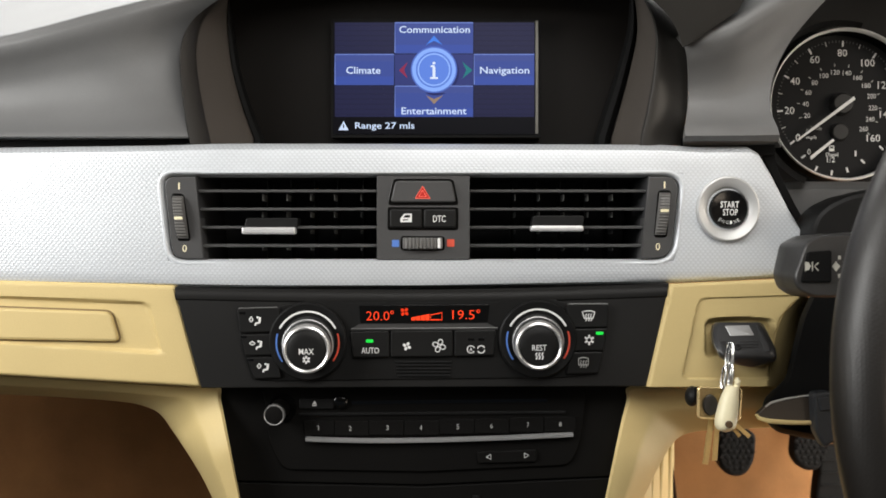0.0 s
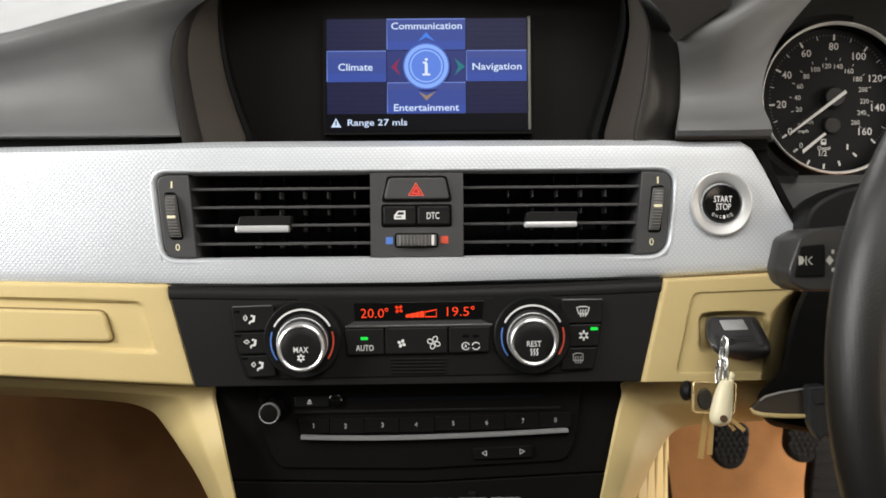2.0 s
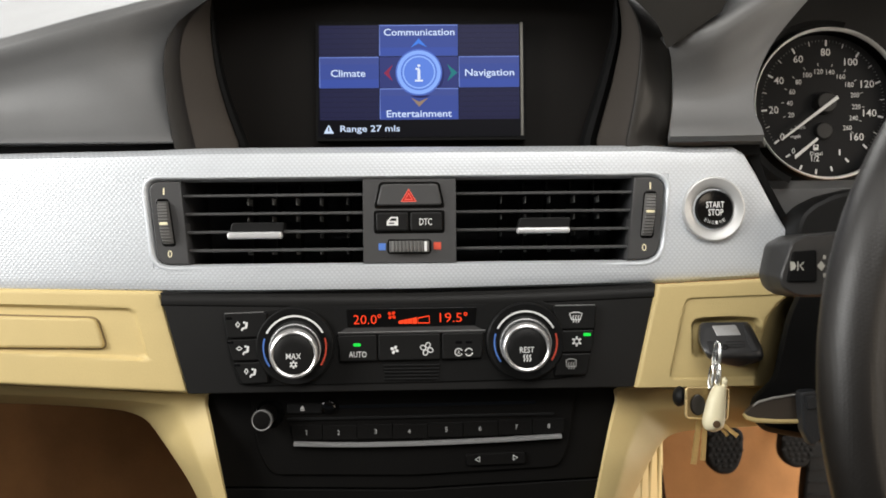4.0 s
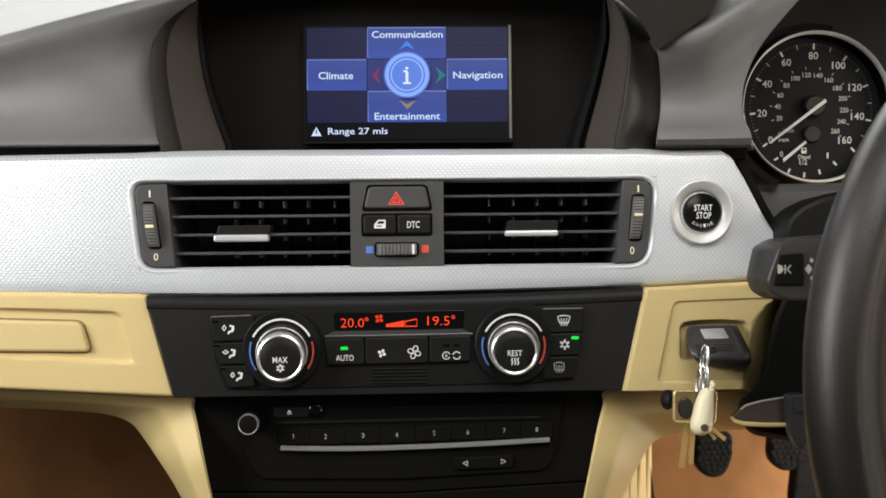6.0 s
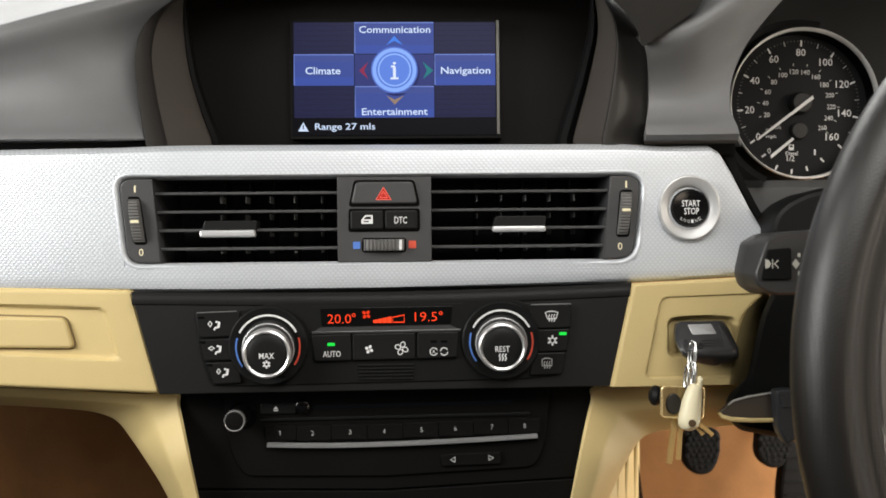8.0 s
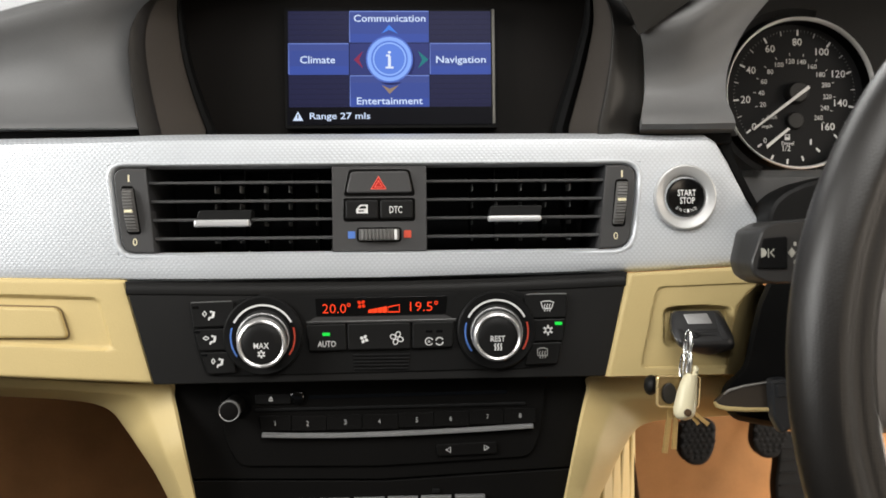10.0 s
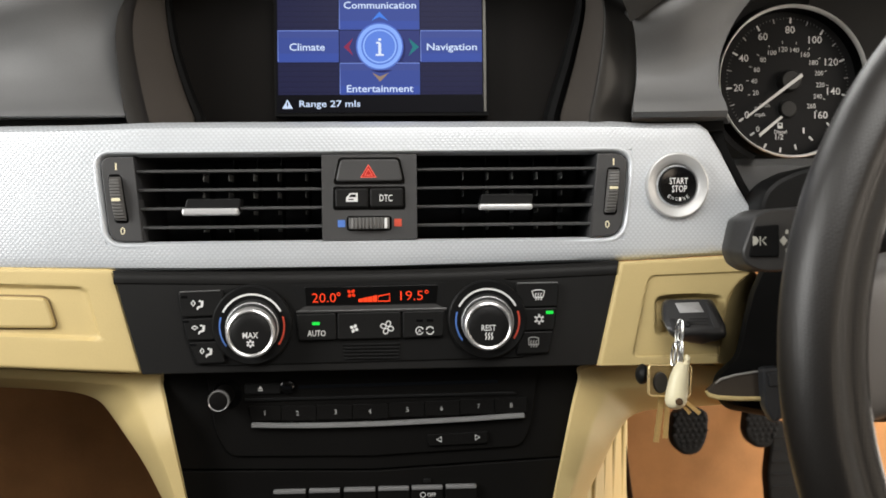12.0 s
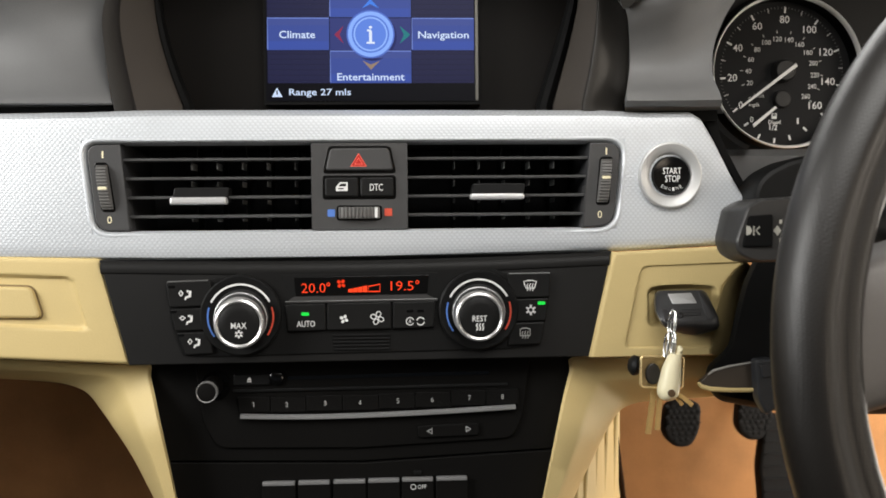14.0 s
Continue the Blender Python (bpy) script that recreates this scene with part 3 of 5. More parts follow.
# ---- driver's lower panel with the key slot ----
SK = Sheet(0.612)
cover = thing("column_cover", SK.p(1260, 684), "beige lower dash cover with a framed key slot", "dash panel")
EDGE_IN = ((1392, 494), (1424, 522), (1402, 540), (1384, 563), (1373, 598), (1367, 640), (1361, 684))
ACROSS = [(y, x) for x, y in EDGE_IN]
rows = []
for v in spread(0, 1, 84):
    ya, yb = 503 + 182 * v, 494 + 190 * v
    xa, xb = 1187 - 42 * v, ramp_at(ACROSS, yb)
    row = [SK.p(xa, ya, -0.02)]
    for u in spread(0, 1, 72):
        x, y = xa + (xb - xa) * u, ya + (yb - ya) * u
        top, foot, edge = y - (527 - 0.03 * (x - 1236)), 672 - y, x - (1236 - 32 * (y - 527) / 147)
        near = min(top, foot, edge)
        if edge < 14 and min(top, foot) < 14:
            near = 14 - math.hypot(14 - edge, 14 - min(top, foot))
        h = -0.0014 * soft(near / 3)
        # hollow round the key
        qx, qy = abs(x - 1311) - 50, abs(y - 598 - 0.0012 * (x - 1311) ** 2 * (y < 600)) - 24
        gap = math.hypot(max(qx, 0), max(qy, 0)) + min(max(qx, qy), 0)
        h -= 0.0060 * soft((14 - gap) / 9)
        h -= 0.0024 * max(0, 1 - u * (xb - xa) / 6) ** 2 + 0.0018 * max(0, 1 - (yb - 494) / 5) ** 2 + 0.0012 * max(0, 1 - (1 - u) * (xb - xa) / 5) ** 2
        row.append(SK.p(x, y, h))
    row.append(SK.p(xb, yb, -0.02))
    rows.append(row)
rows.insert(0, [q + (SK.p(0, 2, -0.02) - SK.p(0, 0, 0)) for q in rows[0]])
rows.append([q + (SK.p(0, 1, -0.02) - SK.p(0, 0, 0)) for q in rows[-1]])
part("panel", loft(rows), BEIGE, cover)
EDGE_OUT = ((1432, 519), (1430, 530), (1418, 558), (1408, 590), (1400, 618), (1392, 652), (1386, 686))
a, b = (resample([Vector((*p, 0)) for p in e], 4) for e in (EDGE_IN[1:], EDGE_OUT[1:]))
part("column_side", loft([[G(p.x - 6, p.y, 0.617), G(p.x - 1, p.y, 0.614), G(p.x + (q.x - p.x) * 0.2, p.y + (q.y - p.y) * 0.2, 0.618), G(p.x + (q.x - p.x) * 0.6, p.y + (q.y - p.y) * 0.6, 0.636), G(q.x + 6, q.y, 0.66)] for p, q in zip(a, b)]), BEIGE, cover)
SLOT = rounded([(1257, 572), (1342, 570), (1358, 586), (1362, 622), (1300, 630), (1264, 624)], [9, 14, 12, 10, 14, 10])
part("slot", slab(SK, shrink(SLOT, 12), -0.012, -0.0058, 0.3), BLACK_MATT, cover)

# ---- key with its bunch ----
SF = Sheet(0.600)
fob = thing("key_fob", SF.p(1312, 615, 0.012), "black plastic key fob pushed into the slot", "key")
FOBM = mat("fob_plastic", (0.028, 0.028, 0.029), 0.36, grain=0.1, shine=0.45)
FOB_L = [(571, 1266), (576, 1260), (590, 1258), (606, 1259), (620, 1265), (632, 1273), (640, 1283), (646, 1304), (649, 1322)]
FOB_R = [(571, 1346), (576, 1352), (583, 1356), (600, 1364), (618, 1373), (633, 1375), (640, 1371), (645, 1356), (649, 1338)]


def fob_depth(y):
    """The top face rises to a ridge, below which the front falls away."""
    return ramp_at([(571, 0.6020), (576, 0.6005), (624, 0.5885), (630, 0.5880), (634, 0.5886), (649, 0.5935)], y)


rows = []
for y in spread(571, 576, 3)[:-1] + spread(576, 624, 9) + spread(627, 649, 10):
    xl, xr, d = ramp_at(FOB_L, y), ramp_at(FOB_R, y), fob_depth(y)
    w = min(1.0, (xr - xl) / 60)
    cut = [(xl, 0.622), (xl + 0.5, d + 0.006), (xl + 3 * w, d + 0.0016), (xl + 8 * w, d + 0.0003), (xl + 14 * w, d)]
    rows.append([G(x, y, q) for x, q in cut + [(xr - (x - xl), q) for x, q in reversed(cut)]])
rows.append([G(1330 + (0.3 if i > 4 else -0.3), 650, q) for i, q in enumerate((0.622, 0.604, 0.600, 0.598, 0.597, 0.597, 0.598, 0.600, 0.604, 0.622))])
part("body", loft(rows), FOBM, fob)


def on_fob(pts, lift, m, name, label=""):
    """A thin plate lying on the top face."""
    bm = loft([[G(x, y, fob_depth(y) - q) for x, y in shrink(pts, a)] for a, q in ((0, -0.0006), (0, lift * 0.6), (0.8, lift))], True)
    bm.verts.ensure_lookup_table()
    bm.faces.new(bm.verts[-len(pts):])
    part(name, bm, m, fob, label)


on_fob(rounded([(1283, 577), (1325, 576), (1335, 594), (1292, 595)], 2), 0.0006, mat("brushed_grey", (0.42, 0.42, 0.42), 0.4, 0.4), "badge", "plain brushed grey badge")
on_fob(rounded([(1337, 576), (1343, 577), (1366, 622), (1353, 624)], 3), 0.0008, FOBM, "side_cheek")
on_fob(rounded([(1272, 604), (1282, 603), (1289, 622), (1278, 624)], 3), 0.0008, FOBM, "side_cheek")
for y in (603, 608, 613):
    on_fob(rounded(box(1308, y, 1342, y + 2.6), 1), 0.0006, FOBM, "rib")
part("eyelet", tube([SF.p(1296 + 4 * math.cos(a), 611 + 4 * math.sin(a), 0.0105) for a in spread(0, 2 * math.pi, 13)[:-1]], 0.0009, 8, True), FOBM, fob)

SR = Sheet(0.575, -0.010)
bunch = thing("key_ring", SR.p(1285, 720, 0), "steel split ring with keys and a cream cap", "keys")
for cx, cy, w, hh, d in ((1296, 633, 4.0, 25, 0.0030), (1298, 634, 3.0, 24, 0.0048), (1291, 668, 4.0, 23, 0.0062), (1285, 670, 2.6, 20, 0.0050), (1295, 668, 2.4, 22, 0.0078)):
    part("split_ring", tube([SR.p(cx + w * math.sin(a) + 0.1 * hh * math.cos(a), cy - hh * math.cos(a), d + 0.0014 * math.sin(a)) for a in spread(0, 2 * math.pi, 25)[:-1]], 0.00065, 8, True), STEEL, bunch)
CAP = ((1297, 683, 30), (1296, 688, 40), (1293, 698, 49), (1290, 712, 58), (1287, 730, 64), (1284, 746, 66), (1283, 756, 58), (1283, 762, 36), (1283, 765, 8))
cap_line = resample([Vector(c) for c in CAP], 4)
part("cream_cap", tube([SR.p(c.x, c.y, 0.010) for c in cap_line], [c.z / 10000 for c in cap_line], 18), CREAM, bunch, "cream plastic cap")
part("cap_hole", turned(SR, 1284, 748, [(6.5, 0.0163), (6.5, 0.0174), (4.5, 0.0176)], 16), mat("brown_hole", (0.09, 0.05, 0.02), 0.7), bunch)
part("cap_loop", tube([SR.p(x, y, 0.010) for x, y in ((1301, 692), (1304, 682), (1305, 674), (1304, 669))], [0.0014, 0.0018, 0.0018, 0.0008], 10), CREAM, bunch)
TAG = rounded([(1241, 688), (1319, 690), (1315, 748), (1240, 744)], 8)
part("brass_tag", slab(SR, TAG, 0.0015, 0.0030, 1.2), mat("tarnished_brass", (0.34, 0.25, 0.12), 0.3, 0.85, vary=0.25), bunch, "tarnished brass tag")
part("tag_rim", band(SR, shrink(TAG, -0.8), shrink(TAG, 2.4), 0.0012, 0.0042, 0.8), mat("polished_brass", (0.85, 0.66, 0.34), 0.28, 0.6), bunch, "bright brass rim")
DARKKEY = mat("dark_key_head", (0.014, 0.012, 0.010), 0.4, vary=0.1)
part("key_head", slab(SR, [(1262 + 13 * math.cos(a), 720 - 19 * math.sin(a)) for a in spread(0, 2 * math.pi, 21)[:-1]], 0.0028, 0.0050, 2), DARKKEY, bunch, "dark round key head")
part("key_head", slab(SR, [(1305 + 9 * math.cos(a), 718 - 17 * math.sin(a)) for a in spread(0, 2 * math.pi, 21)[:-1]], 0.0028, 0.0050, 2), DARKKEY, bunch, "dark round key head")


def key_blade(x0, y0, x1, y1, w, teeth, h):
    d = Vector((x1 - x0, y1 - y0))
    u = d.normalized()
    n = Vector((-u.y, u.x))
    left, right = [], []
    for i in range(teeth + 1):
        c = Vector((x0, y0)) + d * (i / teeth)
        left.append(c + n * w * (0.5 - (0.10 if i % 2 else 0.0)))
        right.append(c - n * w * 0.5)
    return [tuple(v) for v in left] + [tuple(v) for v in reversed(right)], h


for x0, y0, x1, y1, w, hh in ((1268, 735, 1255, 828, 10, 0.0), (1276, 735, 1270, 820, 9, 0.0022), (1290, 742, 1331, 776, 8, 0.004), (1288, 738, 1318, 778, 7, -0.001)):
    pts, hh = key_blade(x0, y0, x1, y1, w, 8, hh)
    part("key_blade", slab(SR, pts, hh, hh + 0.0017, 0.6), BRASS, bunch)
part("black_fob", tube([SR.p(x, 708 + 0.1 * (x - 1226), -0.007) for x in (1225, 1227, 1231, 1236, 1242, 1247, 1250)], [0.001, 0.0036, 0.0056, 0.0064, 0.0060, 0.0042, 0.001], 14), BLACK, bunch)

# ---- centre air vents ----
SV = Sheet(0.62)
DEEP = -0.07
DUCT = mat("duct_black", (0.036, 0.036, 0.038), 0.7, shine=0.2)


VANE_LIT = mat("lit_vane_plastic", (0.17, 0.17, 0.168), 0.4, vary=0.1)
SLAT = mat("slat_plastic", (0.082, 0.082, 0.082), 0.34, vary=0.1)


RIBBED = mat("ribbed_grey_plastic", (0.14, 0.136, 0.13), 0.36, vary=0.1)


def vent(side):
    """side -1: the passenger's; 1: the driver's. Slanting cheek with a thumbwheel, four slats, upright vanes behind."""
    if side < 0:
        xi, xo0, xo1, xc0, xc1 = 667, 347, 362, 290, 305
        vanes, tab, wheel, marks = (458, 502, 545, 588, 636), (430, 525, 409), (321, 385, 330), ((318, 330), (328, 440))
        cheek = rounded([(290, 313), (347, 313), (362, 459), (306, 459)], [22, 0, 0, 24])
    else:
        xi, xo0, xo1 = 831, 1147, 1133
        vanes, tab, wheel, marks = (914, 958, 1002, 1046, 1090), (938, 1031, 405), (1171, 379, 1166), ((1175, 328), (1163, 437))
        cheek = rounded([(1147, 313), (1201, 313), (1187, 457), (1133, 459)], [0, 28, 32, 0])
    v = thing("air_vent", SV.p((xi + xo0) / 2, 459, -0.02), "black slatted air vent with a silver tab", "air vent", "centre air vents")
    lo, hi = min(xi, xo0), max(xi, xo0)
    duct = [[SV.p(x, y, h) for x, y in (((lo if side > 0 else xo0), 311), ((xi if side < 0 else xo0), 311), ((xi if side < 0 else xo1), 461), ((lo if side > 0 else xo1), 461))] for h in (0.0, DEEP)]
    bm = loft(duct, True)
    bm.verts.ensure_lookup_table()
    bm.faces.new(bm.verts[-4:])
    part("duct", bm, DUCT, v, smooth=0)
    part("cheek", slab(SV, cheek, -0.012, 0.0015, 2.5), CHARCOAL, v, "charcoal side plate")
    for i in range(4):
        y = 338 + i * 32.3
        xo = xo0 + (xo1 - xo0) * (y - 312) / 147
        a, b = min(xo, xi), max(xo, xi)
        cut = ((-2.8, -0.024), (-2.8, -0.0046), (-2.3, -0.0030), (-0.4, -0.0018), (1.8, -0.0020), (3.0, -0.0034), (2.2, -0.006), (0.0, -0.024))
        part("slat", loft([[SV.p(x, y + dy, h) for dy, h in cut] for x in spread(a, b, 3)], True), SLAT, v)
    for x in vanes:
        part("vane", slab(SV, rounded(box(x - 1.1, 312, x + 1.1, 460), 0.5), -0.05, -0.030, 0.5), BLACK, v)
        # short pale tabs added to paint the light on the vanes' front edges
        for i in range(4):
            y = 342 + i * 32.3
            part("vane_edge", slab(SV, [(x - 0.9, y), (x + 0.9, y), (x + 0.7, y + 12 - i * 2.4), (x - 0.7, y + 12 - i * 2.4)], -0.03, -0.0125, 0.3), VANE_LIT, v)
    x0, x1, y = tab
    th = 6.2 if side < 0 else 5.2
    part("tab_clip", slab(SV, rounded([(x0 + 6, y - 23), (x1 + 3, y - 23), (x1, y + 2), (x0, y + 2)], 4), -0.012, 0.0005, 2), BLACK, v)
    part("tab", slab(SV, rounded(box(x0, y - th, x1, y + th), 4), -0.002, 0.0052, 3.5), SILVER, v, "silver adjuster tab")
    # thumbwheel: a ribbed barrel turning in a slot
    xa, ya, xb = wheel
    top, bot = ya - 42, ya + 42
    tilt = (xb - xa) / 84.0 * 1.0 if side < 0 else -0.06
    sl = 0.13 if side < 0 else -0.11
    part("wheel_slot", slab(SV, rounded([(xa - 12 - sl * 40, top), (xa + 11 - sl * 40, top), (xa + 13 + sl * 40, bot), (xa - 11 + sl * 40, bot)], 7), 0.0008, 0.0018, 0.5), GLOSS, v)
    rows = []
    for i in range(57):
        f = i / 56 * 2 - 1
        y = ya + f * 37
        hgt = 0.0022 + 0.0042 * math.sqrt(max(0, 1 - f * f)) + (0.0011 if i % 4 < 2 else 0.0)
        cx = xa + sl * f * 37
        rows.append([SV.p(cx - 9.5, y, 0.001), SV.p(cx - 9.0, y, hgt - 0.0008), SV.p(cx - 7.5, y, hgt), SV.p(cx + 7.5, y, hgt), SV.p(cx + 9.0, y, hgt - 0.0008), SV.p(cx + 9.5, y, 0.001)])
    w = part("thumbwheel", loft(rows), RIBBED, v, "ribbed black thumbwheel")
    my = 387 if side < 0 else 374
    mx = xa + sl * (my - ya)
    part("mark", slab(SV, rounded(box(mx - 7.5, my - 2.6, mx + 7.5, my + 2.6), 2), 0.006, 0.0075, 0.6), CREAM, w)
    part("open_mark", slab(SV, box(marks[0][0] - 1.4, marks[0][1] - 6, marks[0][0] + 1.4, marks[0][1] + 6), 0.0014, 0.0017, 0), CREAM, v)
    part("closed_mark", lettering(SV, "0", marks[1][0], marks[1][1], 8, 13, 0.0017), CREAM, v)


vent(-1)
vent(1)

# ---- switch panel between the vents ----
sw = thing("hazard_switch", SV.p(749, 460), "charcoal switch panel with hazard and lock buttons", "switch panel")
part("plate", slab(SV, box(667, 312, 831, 460), -0.02, 0.0015, 1), CHARCOAL, sw)
part("well", slab(SV, rounded([(696, 317), (802, 317), (812, 364), (686, 364)], 8), 0.001, 0.0019, 0.3), GLOSS, sw)
part("well", slab(SV, rounded(box(686, 367, 811, 408), 6), 0.001, 0.0019, 0.3), GLOSS, sw)
haz = part("hazard_button", slab(SV, rounded([(700, 321), (799, 321), (807, 359), (691, 359)], 7), 0.001, 0.0042, 3), CHARCOAL, sw)
RED_LIT = glow("red_backlight", (0.9, 0.05, 0.035), 0.62)
RED_LINE = glow("red_outline", (1.0, 0.20, 0.14), 1.1)
tri_at = lambda s: [(748 + s * math.cos(radians(a)) * 0.95, 345 - s * math.sin(radians(a)) * 0.9) for a in (90, 210, 330)]
part("triangle", slab(SV, tri_at(17), 0.0041, 0.0044, 0), RED_LIT, haz, "red lit warning triangle")
part("triangle_edge", stroke(SV, tri_at(16), 2.0, 0.0044, closed=True), RED_LINE, haz)
part("triangle_line", stroke(SV, tri_at(8), 1.8, 0.0044, closed=True), RED_LINE, haz)
lock = part("lock_button", slab(SV, rounded(box(690, 371, 747, 404), 5), 0.001, 0.0040, 3), SATIN, sw)
part("door_symbol", slab(SV, [(709, 394), (709, 387), (716, 379), (729, 379), (729, 394)], 0.0039, 0.0042, 0), WHITE, lock)
part("door_window", slab(SV, [(713.5, 386), (717.5, 381.5), (726, 381.5), (726, 386)], 0.0041, 0.0044, 0), SATIN, lock)
part("door_slot", slab(SV, box(713, 389, 722, 391), 0.0041, 0.0044, 0), SATIN, lock)
dtc = part("traction_button", slab(SV, rounded(box(750, 371, 807, 404), 5), 0.001, 0.0040, 3), SATIN, sw)
part("inscription", lettering(SV, "DTC", 777.5, 388, 22, 12, 0.0042), WHITE, dtc)
part("roller_slot", slab(SV, rounded(box(709, 418, 787, 444), 7), 0.001, 0.0019, 0.4), GLOSS, sw)
rows = []
for i in range(45):
    f = i / 44 * 2 - 1
    hgt = 0.0022 + 0.0042 * math.sqrt(max(0, 1 - f * f)) + (0.0011 if i % 4 < 2 else 0)
    x = 748 + f * 35
    rows.append([SV.p(x, 421, 0.001), SV.p(x, 421.5, hgt - 0.0008), SV.p(x, 423.5, hgt), SV.p(x, 439, hgt), SV.p(x, 441, hgt - 0.0008), SV.p(x, 441.5, 0.001)])
roller = part("temperature_roller", loft(rows), RIBBED, sw, "ribbed black roller")
part("mark", slab(SV, rounded(box(774.5, 422, 779.5, 440), 2), 0.0035, 0.0062, 0.6), WHITE, roller)
part("cold_mark", slab(SV, rounded(box(694, 425, 706.5, 437.5), 1.5), 0.0012, 0.0018, 0), BLUE, sw)
part("warm_mark", slab(SV, rounded(box(791, 424, 804, 437), 1.5), 0.0012, 0.0018, 0), RED, sw)

# ---- start button ----
start = thing("start_button", ST.p(1286, 371), "round black engine start button in a silver ring", "button")
part("ring", turned(ST, 1285, 370.5, [(55.5, 0.000), (55.5, 0.0042), (54.3, 0.0054), (52, 0.0057), (46, 0.0050), (39, 0.0039), (36.5, 0.0030), (35, 0.0016), (34.5, -0.004)], squash=1.04), mat("satin_ring", (0.50, 0.50, 0.495), 0.42, 0.4, vary=0.04), start, "silver bezel ring")
btn = part("button", turned(ST, 1287, 371, [(35, -0.004), (34, 0.0026), (31.5, 0.0042), (26, 0.0039), (14, 0.0034), (4, 0.0033)]), GLOSS, start)
part("inscription", lettering(ST, "START", 1287.5, 363, 32.5, 11.2, 0.0046, bold=0.012), WHITE, btn)
part("inscription", lettering(ST, "STOP", 1288.5, 376.5, 26.5, 11.8, 0.0046, bold=0.012), WHITE, btn)
bm = None
for ch, a in zip("ENGINE", (-57, -36, -13, 8, 31, 54)):
    bm = lettering(ST, ch, 1287 + 25 * math.sin(radians(a * 0.72)), 375 + 19.5 * math.cos(radians(a * 0.72)), 4.0, 5.8, 0.0047, a * 0.55, bm, bold=-0.01)
part("inscription", bm, WHITE, btn)

# ---- climate control panel ----
SC = Sheet(0.615)
clim = thing("climate_control", SC.p(748, 686), "black climate control panel with two dials", "climate control")
part("faceplate", slab(SC, rounded([(308, 508), (520, 511), (748, 512), (960, 508), (1184, 501), (1144, 684), (356, 687)], 2), -0.02, 0.0, 1.5), mat("panel_black", (0.012, 0.0117, 0.0113), 0.5, grain=0.12, size=1600, shine=0.18), clim)
TOP_EDGE = [(308, 507), (520, 511), (748, 512.5), (960, 509.5), (1184, 502)]
rows = [[SC.p(x, smooth_at(TOP_EDGE, x) + dy, h) for dy, h in ((0, -0.006), (1, -0.0026), (4, -0.0004), (9, 0.0010), (16, 0.0015), (22, 0.0010), (25, -0.0006))] for x in spread(311, 1180, 30)]
part("top_roll", loft(rows), bpy.data.materials["panel_black"], clim)
UNIT = rounded([(421, 545), (492, 543), (560, 530), (880, 528), (960, 524), (1002, 537), (1077, 537), (1072, 600), (1058, 662), (1000, 668), (490, 674), (446, 672), (428, 620)], 8)
part("control_unit", slab(SC, UNIT, -0.001, 0.0012, 1.2), mat("unit_black", (0.0085, 0.0084, 0.0082), 0.5, grain=0.1, size=1600, shine=0.12), clim)
SEAT_B = [rounded([(421, 546), (497, 544), (497, 587), (427, 589)], 5), rounded([(428, 592), (492, 590), (492, 628), (436, 629)], 4), rounded([(438, 632), (492, 631), (500, 668), (452, 670)], 5)]


def seat_symbol(b, cx, cy, aim):
    """A sitting figure with an open diamond for the stream of air."""
    bm = stroke(SC, [(cx + 9, cy - 6), (cx + 8, cy + 3)], 4.2, 0.0035)
    bm = stroke(SC, [(cx + 9.5, cy + 3), (cx + 1.5, cy + 5)], 3.4, 0.0036, bm=bm)
    bm = stroke(SC, [(cx + 2, cy + 4), (cx + 0.5, cy + 9)], 2.8, 0.0037, bm=bm)
    part("seat_symbol", bm, WHITE, b)
    part("head_symbol", turned(SC, cx + 4.6, cy - 5.5, [(2.0, 0.0034), (2.0, 0.0037)], 10), WHITE, b)
    w, h = aim
    part("air_symbol", stroke(SC, [(cx - 6.5 - w, cy - 2), (cx - 6.5, cy - 2 - h), (cx - 6.5 + w, cy - 2), (cx - 6.5, cy - 2 + h)], 2.2, 0.0035, closed=True), WHITE, b)


for pts, (cx, cy), aim in zip(SEAT_B, ((453, 567), (455, 609), (467, 649)), ((3.2, 4.8), (5.0, 3.2), (3.2, 4.4))):
    b = part("air_direction_button", slab(SC, pts, 0.0, 0.0034, 2.2), SATIN, clim)
    seat_symbol(b, cx, cy, aim)
    part("lamp_window", slab(SC, rounded(box(cx - 27, cy - 15, cx - 17, cy - 11), 1), 0.0033, 0.0037, 0), GLOSS, b)


